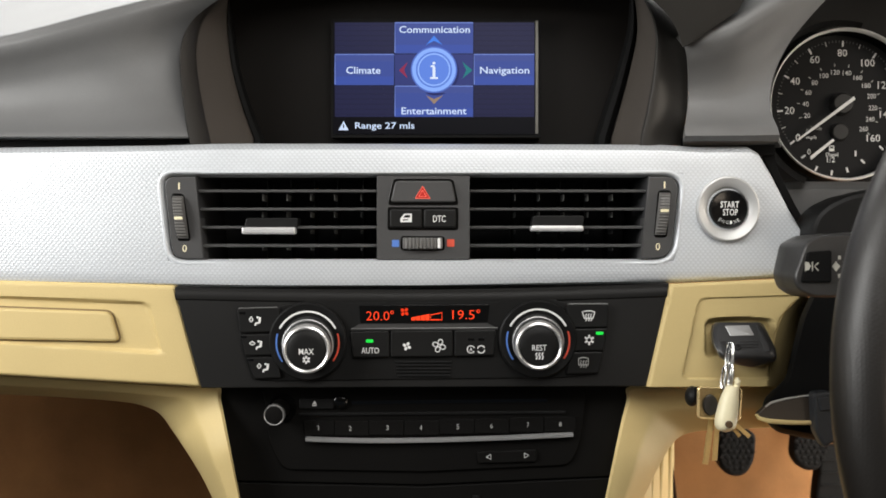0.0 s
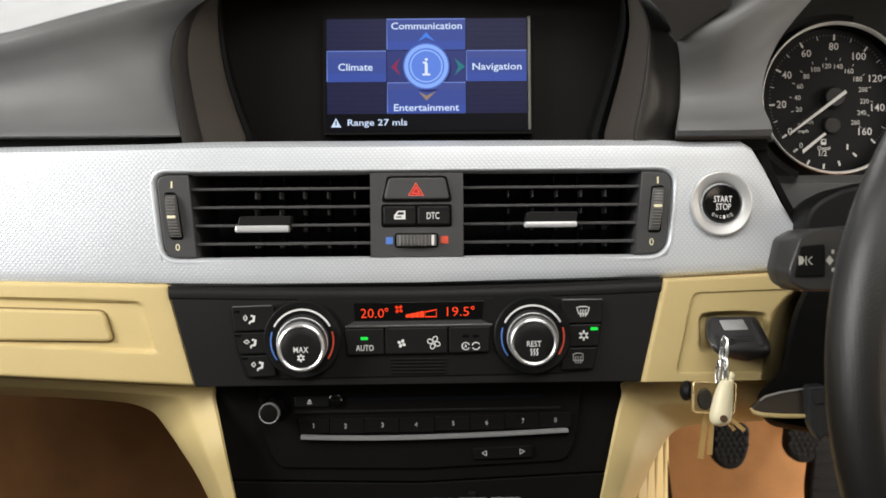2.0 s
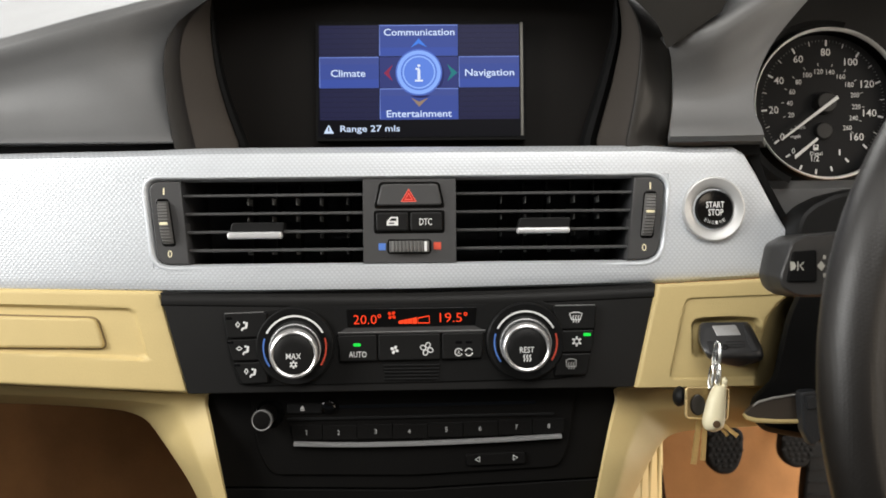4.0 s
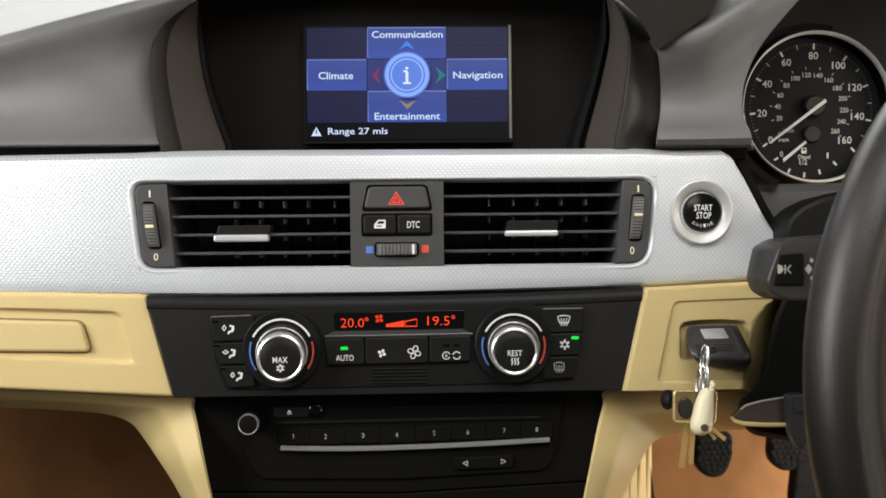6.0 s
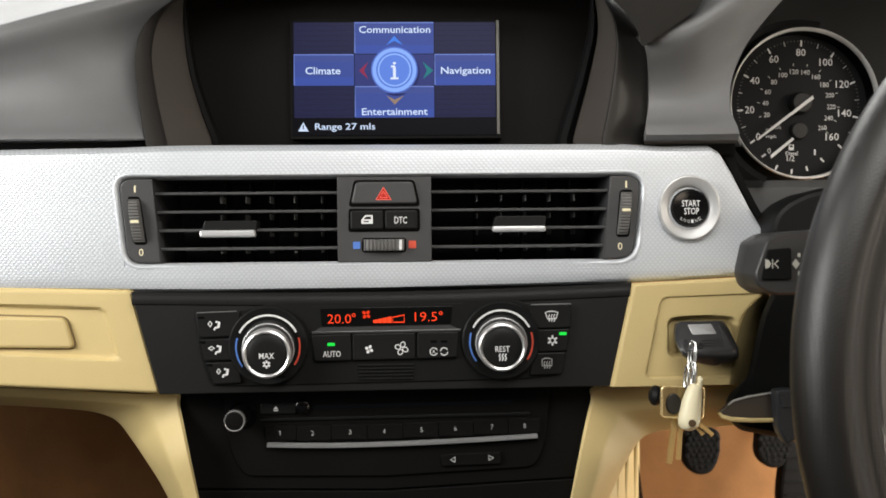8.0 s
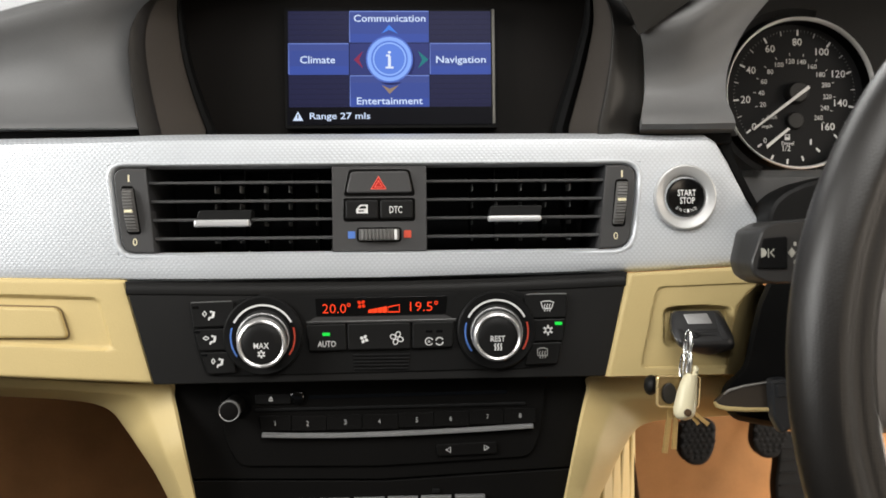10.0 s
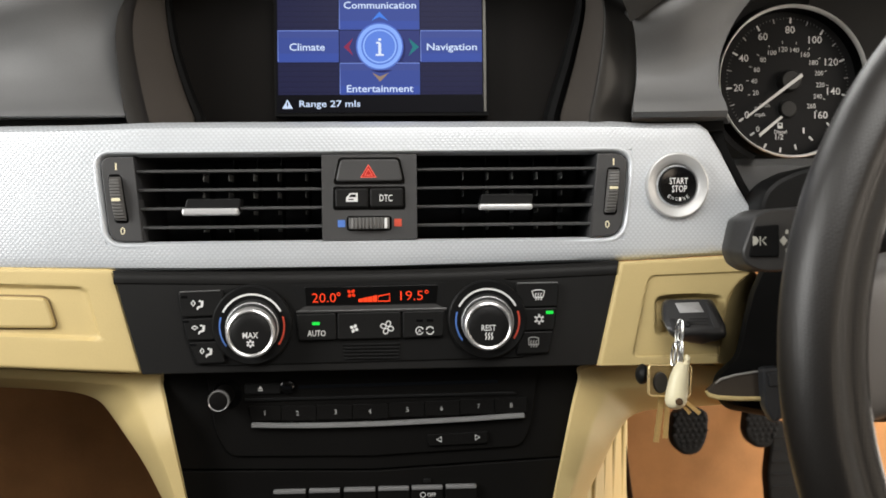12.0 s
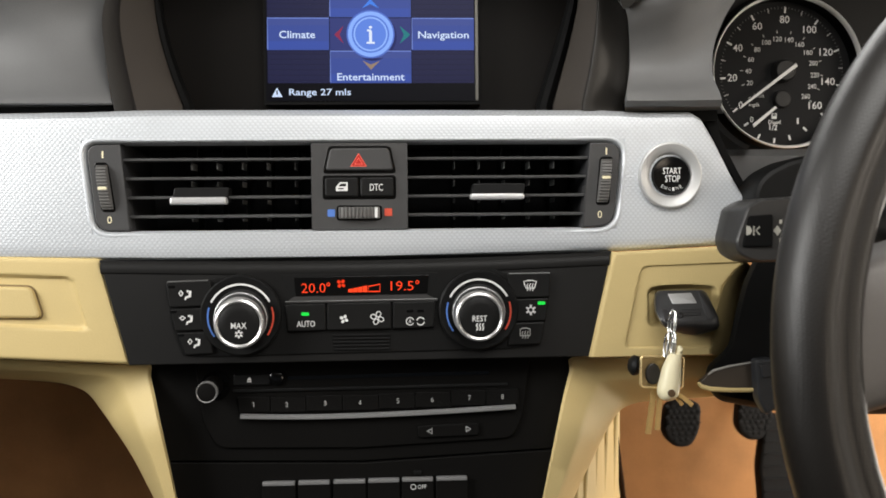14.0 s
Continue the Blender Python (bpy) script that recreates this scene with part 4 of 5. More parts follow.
def dial(cx, cy, lean, words, ww):
    lx, ly = lean
    part("dial_surround", turned(SC, cx, cy, [(69, 0.0), (68.5, 0.0038), (66, 0.0046), (60, 0.0042), (50, 0.003), (46, 0.003)]), BLACK, clim)
    for name, a0, a1, m, w in (("white_arc", 27, 153, WHITE, 3.4), ("blue_arc", 163, 217, BLUE, 2.8), ("red_arc", 17, -35, RED, 3.0)):
        part(name, stroke(SC, arc(cx, cy + 2, 55, a0, a1), w, 0.0043), m, clim)

    def ring(profile):
        rows = [[SC.p(cx + lx * h + r * math.cos(2 * math.pi * i / 56), cy + ly * h - r * math.sin(2 * math.pi * i / 56), h) for i in range(56)] for r, h in profile]
        bm = loft(rows, True)
        bm.verts.ensure_lookup_table()
        bm.faces.new(bm.verts[-56:])
        return bm

    k = part("dial", ring([(46, 0.002), (45, 0.006), (44, 0.0085), (41.5, 0.0165), (40, 0.0175)]), mat("dark_metal", (0.06, 0.06, 0.06), 0.36, 0.5) if "dark_metal" not in bpy.data.materials else bpy.data.materials["dark_metal"], clim)
    part("skirt_edge", ring([(44.6, 0.0080), (45.3, 0.0088), (44.8, 0.0097), (43.4, 0.0100)]), bpy.data.materials["brushed_grey"], k, "thin grey edge")
    part("chrome_ring", ring([(41.2, 0.0140), (42.3, 0.0160), (42.0, 0.0182), (40.4, 0.0200), (37.5, 0.0206), (34.8, 0.0200), (34.0, 0.0186)]), CHROME, k, "chrome ring")
    part("cap", ring([(34, 0.0180), (33.6, 0.0198), (31.5, 0.0204), (20, 0.0207), (5, 0.0208)]), SATIN, k, "black dial cap")
    h = 0.021
    x, y = cx + lx * h, cy + ly * h
    part("inscription", lettering(SC, words, x, y + 2, ww, 10, h), WHITE, k)
    if words == "MAX":
        bm = stroke(SC, arc(x, y + 16, 3.4, 0, 330, 12), 1.8, h, closed=True)
        for a in range(0, 360, 60):
            c, s = math.cos(radians(a + 30)), math.sin(radians(a + 30))
            bm = stroke(SC, [(x + 3 * c, y + 16 + 3 * s), (x + 6.8 * c, y + 16 + 6.8 * s)], 2.8, h + 0.0001, bm=bm)
        part("snow_symbol", bm, WHITE, k)
    else:
        for o in (-5, 0, 5):
            part("heat_symbol", stroke(SC, [(x + o + 1.3, y + 10), (x + o - 1, y + 13.5), (x + o + 1.3, y + 17.5), (x + o - 0.6, y + 22)], 2.2, h), WHITE, k)


dial(546, 604, (200, 500), "MAX", 25.5)
dial(951, 600, (-110, 380), "REST", 24.5)

# pale beads added along the top edges as painted highlights
EDGE_LIT = mat("edge_highlight", (0.13, 0.13, 0.127), 0.4, vary=0.2)
for path in (((424, 545.5), (458, 544.5), (492, 543.5)), ((1004, 538), (1040, 537.5), (1074, 537.5)), ((622, 581.5), (750, 580.5), (880, 579.5))):
    part("edge_bead", tube([SC.p(x, y, 0.0036) for x, y in path], 0.0004, 6), EDGE_LIT, clim)

# display window with red figures
part("window_surround", slab(SC, rounded([(612, 536), (884, 534), (868, 574), (632, 576)], 4), 0.0, 0.0013, 0.8), mat("surround_grey", (0.008, 0.008, 0.008), 0.5, grain=0.1, size=1600, shine=0.12), clim)
win = part("display_window", slab(SC, rounded([(636, 541), (866, 539), (863, 570), (638, 572)], 2), 0.0, 0.0016, 0.3), GLOSS, clim)
part("window_ledge", loft([[SC.p(x0, y0, 0.0016), SC.p(x1, y1, 0.0042), SC.p(x1, y1 + 2, 0.0042), SC.p(x1, y1 + 3, 0.002)] for x0, y0, x1, y1 in ((636, 573.5, 622, 582), (750, 573, 750, 581.5), (862, 572, 880, 580.5))]), mat("ledge_grey", (0.028, 0.0275, 0.027), 0.45, shine=0.3), clim)
FIG = glow("red_figures", (1.0, 0.06, 0.015), 1.3)
DIMFIG = glow("red_dots", (1.0, 0.05, 0.01), 0.9)
bm = lettering(SC, "20.0", 669, 559, 41, 16, 0.0019, bold=-0.008)
bm = stroke(SC, arc(694, 553, 2.6, 0, 360, 10), 1.4, 0.0018, bm=bm)
part("readout", bm, FIG, win, "red temperature figures")
bm = lettering(SC, "19.5", 820, 557, 39, 16, 0.0019, bold=-0.008)
bm = stroke(SC, arc(846, 551, 2.6, 0, 360, 10), 1.4, 0.0018, bm=bm)
part("readout", bm, FIG, win, "red temperature figures")


def fan(S, cx, cy, r, h, m, host, turn=0, hollow=False):
    """Four petals round a point, filled or drawn as outlines."""
    bm = None
    for a in (45, 135, 225, 315):
        c, s = math.cos(radians(a + turn)), math.sin(radians(a + turn))
        leaf = [(0.56 + 0.40 * math.cos(w), 0.06 + 0.33 * math.sin(w)) for w in spread(0, 2 * math.pi, 13)[:-1]]
        pts = [(cx + r * (u * c - v * s), cy - r * (u * s + v * c)) for u, v in leaf]
        bm = stroke(S, pts, 1.7, h, bm=bm, closed=True) if hollow else slab(S, pts, h, h + 0.0002, 0, bm)
    part("fan_symbol", bm, m, host)


fan(SC, 716, 552, 8.5, 0.0018, DIMFIG, win)
for i in range(4):
    x = 728 + i * 8.2
    part("fan_bar", slab(SC, [(x, 562 - i * 1.6), (x + 7.4, 560.6 - i * 1.6), (x + 7.4, 567), (x, 567)], 0.0016, 0.0019, 0), FIG, win)
part("fan_bar_outline", stroke(SC, [(762, 557.5), (782, 553.5), (782, 566), (762, 566)], 2, 0.0018, closed=True), FIG, win)


def wide_button(name, pts):
    return part(name, slab(SC, rounded(pts, [3, 3, 4, 4]), 0.0, 0.0042, 2), SATIN, clim)


auto = wide_button("auto_button", [(621, 586), (689, 585), (690, 631), (625, 632)])
GREEN = glow("green_lamp", (0.02, 0.85, 0.08), 1.0)
part("lamp", slab(SC, rounded(box(648.5, 600, 661.5, 605.5), 2), 0.0038, 0.0048, 1), GREEN, auto, "lit green lamp")
part("inscription", lettering(SC, "AUTO", 656, 619.5, 31, 10.5, 0.0044), WHITE, auto)
fanb = wide_button("fan_button", [(692, 585), (801, 584), (801, 630), (692, 631)])
fan(SC, 720.5, 612, 8, 0.0043, WHITE, fanb, 15)
fan(SC, 777, 611, 12, 0.0043, WHITE, fanb, 20, True)
rec = wide_button("recirculation_button", [(804, 584), (877, 583), (874, 628), (804, 630)])
for x in (833, 851):
    part("lamp_window", slab(SC, rounded(box(x - 5.5, 598, x + 5.5, 602), 1), 0.0041, 0.0045, 0), GLOSS, rec)
part("ring_symbol", stroke(SC, arc(833, 617.5, 6.4, 20, 335, 16), 1.7, 0.0043), WHITE, rec)
part("inscription", lettering(SC, "A", 833, 617.5, 5.5, 6, 0.0044), WHITE, rec)
part("ring_symbol", stroke(SC, arc(851, 617.5, 6.4, 25, 170, 10), 1.9, 0.0043), WHITE, rec)
part("ring_symbol", stroke(SC, arc(851, 617.5, 6.4, 205, 350, 10), 1.9, 0.0043), WHITE, rec)
for i in range(5):
    part("sensor_slot", slab(SC, rounded(box(700 + i * 0.6, 639 + i * 6, 799 - i * 0.6, 642 + i * 6), 1), 0.0010, 0.0022, 0.6), BLACK, clim)


def screen_symbol(b, cx, cy, flat):
    top, bot = (11, 7.5) if not flat else (8.5, 8.5)
    part("screen_symbol", stroke(SC, [(cx - top, cy - 8), (cx - top * 0.4, cy - 10), (cx + top * 0.4, cy - 10), (cx + top, cy - 8), (cx + bot, cy + 3), (cx - bot, cy + 3)], 1.9, 0.0035, closed=True), WHITE if not flat else GREYP, b)
    for o in (-4.5, 0, 4.5):
        part("heat_symbol", stroke(SC, [(cx + o + 1, cy - 5), (cx + o - 1, cy - 1), (cx + o + 1, cy + 4), (cx + o - 0.5, cy + 8)], 1.6, 0.0037), WHITE if not flat else GREYP, b)


b = part("windscreen_button", slab(SC, rounded([(1000, 538), (1076, 538), (1074, 579), (1006, 580)], 5), 0.0, 0.0034, 2), SATIN, clim)
screen_symbol(b, 1040, 560, False)
b = part("cooling_button", slab(SC, rounded([(1012, 582), (1073, 581), (1067, 620), (1010, 621)], 4), 0.0, 0.0034, 2), SATIN, clim)
bm = stroke(SC, arc(1041, 601, 4.4, 0, 330, 12), 2.0, 0.0035, closed=True)
for a in range(0, 360, 60):
    c, s_ = math.cos(radians(a + 30)), math.sin(radians(a + 30))
    bm = stroke(SC, [(1041 + 4 * c, 601 + 4 * s_), (1041 + 9 * c, 601 + 9 * s_)], 3.4, 0.0036, bm=bm)
part("snow_symbol", bm, WHITE, b)
part("lamp", slab(SC, rounded(box(1053, 586.5, 1066, 592), 2), 0.0030, 0.0042, 1), GREEN, b, "lit green lamp")
b = part("rear_window_button", slab(SC, rounded([(1008, 623), (1066, 622), (1058, 660), (1000, 662)], 4), 0.0, 0.0034, 2), SATIN, clim)
screen_symbol(b, 1031, 642, True)

# ---- disc player ----
SP = Sheet(0.638)
RADIO = mat("fine_black_plastic", (0.0058, 0.0055, 0.0052), 0.55, grain=0.12, size=1600, shine=0.05)
stack = thing("centre_console", SP.p(748, 1000), "black console panel round the disc player", "console")
part("plate", slab(SP, [(374, 684), (1128, 682), (1092, 842), (748, 858), (410, 851)], -0.02, 0.0, 1.2), RADIO, stack)
part("lower_plate", slab(SP, [(410, 854), (748, 861), (1092, 845), (1056, 1080), (452, 1080)], -0.02, 0.0008, 1.8), RADIO, stack)
PRESET = mat("preset_black", (0.0064, 0.0061, 0.0058), 0.5, grain=0.08, shine=0.06)
radio = thing("disc_player", SP.p(748, 832), "black car disc player with eight preset buttons", "car stereo")
FASC = rounded([(464, 676), (1040, 672), (1026, 785), (1008, 822), (748, 834), (503, 830), (480, 790)], [4, 4, 20, 16, 0, 16, 20])
part("fascia", slab(SP, FASC, -0.001, 0.0022, 1.6), RADIO, radio)
part("disc_slot", slab(SP, rounded([(622, 709), (968, 705), (968, 711), (622, 715)], 2), 0.002, 0.0025, 0.2), GLOSS, radio)
part("slot_lip", slab(SP, rounded([(530, 730), (1000, 726), (1000, 731), (530, 735)], 2), 0.002, 0.0036, 1), BLACK, radio)
ej = part("eject_button", slab(SP, rounded(box(531, 704, 592, 723), 4), 0.002, 0.0040, 2), BLACK, radio)
part("eject_symbol", slab(SP, [(554, 714), (558, 708), (562, 714)], 0.0039, 0.0043, 0), WHITE, ej)
part("eject_symbol", slab(SP, box(554, 715.2, 562, 717), 0.0039, 0.0043, 0), WHITE, ej)
part("sensor_window", turned(SP, 604, 711, [(13, 0.002), (12.5, 0.0042), (10, 0.0048), (3, 0.005)], 24), GLOSS, radio)
part("volume_well", turned(SP, 501, 722, [(25, 0.002), (24.5, 0.0035), (22, 0.0032), (19, 0.0026)], 36), GLOSS, radio)


def leaning(cx, cy, lx, ly, profile, n=40, capped=True):
    rows = [[SP.p(cx + lx * h + r * math.cos(2 * math.pi * i / n), cy + ly * h - r * math.sin(2 * math.pi * i / n), h) for i in range(n)] for r, h in profile]
    bm = loft(rows, True)
    bm.verts.ensure_lookup_table()
    if capped:
        bm.faces.new(bm.verts[-n:])
    return bm


vol = part("volume_knob", leaning(497, 722, -120, 190, [(17, 0.002), (16.5, 0.019), (15.2, 0.0210), (12.5, 0.0213), (4, 0.0214)]), RADIO, radio)
# patchy colour on the ring imitates its broken reflections
part("chrome_ring", leaning(497, 722, -120, 190, [(17, 0.0170), (18.2, 0.0185), (18.0, 0.0204), (16.6, 0.0214), (14.6, 0.0206)], capped=False), mat("patchy_chrome", (0.62, 0.61, 0.60), 0.22, 0.7, vary=0.4), vol, "patchy chrome ring")
NUM = ((565, 755), (621, 756), (686, 755), (745, 755), (810, 753), (869, 752), (933, 750), (990, 749))
EDGES = [537] + [(a[0] + b[0]) / 2 for a, b in zip(NUM, NUM[1:])] + [1018]
for i, (nx, ny) in enumerate(NUM):
    x0, x1 = EDGES[i] + 0.4, EDGES[i + 1] - 0.4
    b = part("preset_button", slab(SP, rounded([(x0, ny - 12.5), (x1, ny - 12.5), (x1, ny + 13), (x0 + (4 if i == 0 else 0), ny + 13)], 1.0), 0.001, 0.0046, 0.9), PRESET, radio)
    part("number", lettering(SP, str(i + 1), nx, ny, 4.6, 8.4, 0.0048, bold=0.0) if i else stroke(SP, [(nx - 2, ny - 2.6), (nx + 0.3, ny - 4.2), (nx + 0.3, ny + 4.2)], 1.3, 0.0047), GREYP, b)
STRIP = [(543, 771), (600, 773), (680, 774), (780, 772.5), (900, 768.5), (1012, 763)]
rows = [[SP.p(x, y + dy, h) for dy, h in ((0, 0.003), (0.5, 0.0055), (2.5, 0.0072), (6.5, 0.0070), (8.2, 0.0055), (8.6, 0.003))] for x, y in [(x, smooth_at(STRIP, x)) for x in spread(543, 1012, 30)]]
part("chrome_strip", loft(rows), mat("dull_chrome", (0.5, 0.5, 0.5), 0.34, 0.6), radio, "dull chrome strip")
rock = part("search_rocker", slab(SP, rounded([(843, 798), (949, 794), (949, 815), (845, 818)], 5), 0.001, 0.0042, 1.4), PRESET, radio)
part("back_symbol", stroke(SP, [(868, 802), (860, 806.5), (868, 811)], 1.6, 0.0042, closed=True), WHITE, rock)
part("next_symbol", stroke(SP, [(927, 800), (935, 804), (927, 808.5)], 1.6, 0.0042, closed=True), WHITE, rock)
row = thing("switch_row", SP.p(748, 930), "row of six black console switches with highlighted tops", "switch row")
# grey bars paint the highlight along the top of each switch
BAR = mat("switch_top_highlight", (0.17, 0.17, 0.17), 0.4, vary=0.06)
for i, (x0, x1) in enumerate(((577, 634), (638, 693), (698, 754), (757, 812), (815, 870), (874, 929))):
    y = 889 - i * 0.5
    k = part("switch", slab(SP, rounded([(x0, y + 1), (x1, y + 0.5), (x1, y + 46), (x0, y + 46)], 2), -0.001, 0.0045, 1.2), PRESET, row)
    part("switch_top", slab(SP, rounded(box(x0 + 1, y, x1 - 1, y + 6), 1.5), 0.0005, 0.0052, 1.2), BAR, k, "grey highlight on the top edge")
    if i == 4:
        part("inscription", lettering(SP, "OFF", 850, y + 15, 15, 7, 0.0047, bold=0.0), WHITE, k)
        part("ring_symbol", stroke(SP, arc(835, y + 15, 4.4, 0, 330, 12), 1.2, 0.0045, closed=True), WHITE, k)
part("row_lamp", slab(SP, rounded(box(836, 876, 849, 883), 2), 0.0, 0.002, 1), BLACK, row)

# ---- navigation screen ----
SN = Sheet(0.680)
nav = thing("navigation_screen", SN.p(770, 240), "lit colour dash screen showing a blue menu", "screen")
part("housing", slab(SN, rounded(box(586, 34, 957, 244), 3), -0.011, -0.0008, 0.4), BLACK_MATT, nav)
part("edge_strip", slab(SN, box(947.5, 37, 952.5, 237), -0.0008, 0.0003, 0.6), mat("grey_edge", (0.11, 0.105, 0.092), 0.45, 0.3), nav, "pale grey edge strip")
SCR = {}


def lit(rgb, power=1.0):
    key = rgb + (power,)
    if key not in SCR:
        SCR[key] = glow("screen_light", tuple((c / 255 / 12.92 if c < 10 else ((c / 255 + 0.055) / 1.055) ** 2.4) for c in rgb), power)
    return SCR[key]


pic = part("picture", slab(SN, box(590, 39, 947, 238), -0.0006, 0.0, 0), lit((5, 5, 9)), nav)
DARK, MID, EDGE, TXT = lit((36, 37, 68)), lit((63, 80, 152)), lit((112, 132, 206)), lit((212, 228, 255))
XS, YS = (592, 698, 838, 946), (40, 96, 152, 208)
for r in range(3):
    for c in range(3):
        x0, x1, y0, y1 = XS[c], XS[c + 1], YS[r], YS[r + 1]
        cross = r == 1 or c == 1
        t = part("menu_field", slab(SN, box(x0 + 0.6, y0 + 0.6, x1 - 0.6, y1 - 0.6), 0.0, 0.0001, 0), MID if cross and (r, c) != (1, 1) else lit((52, 60, 118)) if cross else DARK, pic)
        if cross and (r, c) != (1, 1):
            part("field_edge", stroke(SN, [(x0 + 1, y1 - 2), (x0 + 1, y0 + 1), (x1 - 1, y0 + 1)], 2, 0.0001, 0.0001), EDGE, t)
            part("field_shine", slab(SN, box(x0 + 2, y0 + 3, x1 - 2, y0 + 13), 0.0001, 0.00014, 0), lit((68, 82, 148)), t)
            part("field_shade", slab(SN, box(x0 + 2, y1 - 16, x1 - 2, y1 - 2), 0.0001, 0.00014, 0), lit((62, 83, 164)), t)
        elif not cross:
            for k in range(6):
                yy = y0 + 5 + k * 9
                part("field_line", slab(SN, box(x0 + 1, yy, x1 - 1, yy + 2), 0.0001, 0.00014, 0), lit((32, 33, 60)), t)
for words, x, y, w, h in (("Communication", 769, 53, 125, 12.5), ("Climate", 643, 125, 61, 13), ("Navigation", 893, 127, 87, 16), ("Entertainment", 768, 197, 115, 12.5), ("Range 27 mls", 681, 224.5, 105, 15)):
    part("inscription", lettering(SN, words, x, y, w, h, 0.0004, bold=0.012), TXT, pic)
part("knob_shadow", turned(SN, 771, 128, [(41.5, 0.00008), (41.5, 0.00013)], 48), lit((36, 42, 96)), pic)
for i, (r, col) in enumerate(((41, (86, 116, 206)), (38.5, (140, 178, 255)), (32, (92, 128, 220)), (29, (150, 186, 255)), (26.5, (96, 134, 226)))):
    part("menu_knob", turned(SN, 768, 124, [(r, 0.00015 + i * 0.00006), (r, 0.0002 + i * 0.00006)], 48), lit(col), pic)
bm = lettering(SN, "i", 768, 125, 6, 30, 0.0007, bold=0)
bm = stroke(SN, [(761, 139), (775, 139)], 3.4, 0.0006, bm=bm)
bm = stroke(SN, [(762, 118), (769, 118)], 3.4, 0.0006, bm=bm)
part("letter", bm, lit((226, 236, 255)), pic)
for pts, col in (([(754, 80), (768, 64), (783, 80), (768, 73)], (70, 130, 235)), ([(722, 110), (706, 125), (722, 140), (715, 125)], (140, 46, 80)),
                 ([(818, 110), (836, 125), (818, 140), (825, 125)], (36, 122, 128)), ([(754, 169), (768, 185), (784, 169), (768, 176)], (150, 128, 110))):
    part("arrow", slab(SN, pts, 0.0002, 0.0003, 0), lit(col), pic)
part("warning_symbol", slab(SN, [(599, 231), (608, 215), (617, 231)], 0.0, 0.0003, 0), TXT, pic)
part("warning_bar", slab(SN, box(607, 220, 609, 227), 0.0003, 0.0004, 0), lit((7, 7, 14)), pic)

# ---- instrument cluster ----
SG = Sheet(0.760)
CX, CY = 1487.5, 188
cl = thing("speedometer", SG.p(CX, CY + 135), "round black speedometer with white figures and chrome ring", "gauge")
part("ring", turned(SG, CX, CY, [(133.8, 0.0090), (133.6, 0.0108), (132.6, 0.0118), (131.2, 0.0112), (128.8, 0.0080), (128.6, 0.0070)], 72, capped=False), mat("ring_silver", (0.88, 0.87, 0.85), 0.22, 0.0, vary=0.04), cl, "chrome bezel ring")
part("outer_sleeve", turned(SG, CX, CY, [(135, -0.004), (134.2, 0.004), (133.3, 0.0092)], 72, capped=False), BLACK_MATT, cl)
part("dial_wall", turned(SG, CX, CY, [(128.9, 0.0080), (128.8, 0.002), (128.6, -0.007)], 72, capped=False), BLACK_MATT, cl)
dialface = part("dial_face", turned(SG, CX, CY, [(129, -0.008), (128, -0.006), (4, -0.0058)], 72), mat("dial_black", (0.010, 0.010, 0.0105), 0.6, vary=0.05, shine=0.15), cl)
DX, DY = 1490, 186
ANG = [(v, 218 - 263 * v / 160) for v in range(0, 161, 20)]


def polar(r, a, tall=1.0):
    return DX + r * math.cos(radians(a)), DY - r * tall * math.sin(radians(a))


FAINT = mat("faint_print", (0.12, 0.12, 0.118), 0.5, vary=0.02)
for i in range(0, 161, 2):
    a = ramp_at(ANG, i)
    w, r0 = (3.2, 102) if i % 20 == 0 else (1.7, 104) if i % 10 == 0 else (1.0, 109)
    tall = 1.045 if math.sin(radians(a)) > 0 else 1.0
    part("tick", stroke(SG, [polar(r0 - 1, a, tall), polar(111, a, tall)], w, -0.0055), WHITE if i % 20 == 0 else GREYP if i % 10 == 0 else FAINT, dialface)
for v, a in ANG:
    x, y = polar((89, 91)[v == 0] if v < 100 else 86, a - (0 if v else 2), 1.06 if v < 140 else 0.98)
    y -= {100: 3, 120: 4.5, 140: 2.5, 160: 2}.get(v, 0)
    part("figure", lettering(SG, str(v), x, y, 8 if v == 0 else 17 if v < 100 else 24, 13, -0.0052, bold=0.004), WHITE, dialface)
KMH = mat("small_figure_print", (0.55, 0.55, 0.54), 0.5, vary=0.02)
KM = [(v, 217 - 20.05 * v / 20) for v in range(0, 261, 20)]
for v, a in KM:
    if v:
        x, y = polar(60, a)
        part("small_figure", lettering(SG, str(v), x, y, 11 if v < 100 else 15.5, 8.8, -0.0052, bold=0.010), KMH, dialface)
    part("small_tick", stroke(SG, [polar(70, a), polar(75, a)], 1.5, -0.0053), GREYP, dialface)
part("inscription", lettering(SG, "mph", 1440, 243, 18, 8, -0.0052), WHITE, dialface)
part("inscription", lettering(SG, "km/h", 1449, 226, 18, 7, -0.0052), GREYP, dialface)
HUBM = mat("hub_plastic", (0.022, 0.0215, 0.021), 0.5, shine=0.3)
part("hub", turned(SG, 1491, 184, [(20, -0.006), (19, 0.001), (16, 0.0028), (4, 0.003)], 32), HUBM, cl)
ndl = slab(SG, [(1409, 247), (1411, 249.5), (1510, 178), (1507, 172.5)], 0.0034, 0.0044, 0.5)
part("needle", ndl, WHITE, cl, "white speed needle")
part("hub", turned(SG, 1489, 233, [(16, -0.006), (15, -0.002), (13, -0.001), (3, -0.0008)], 28), HUBM, cl)
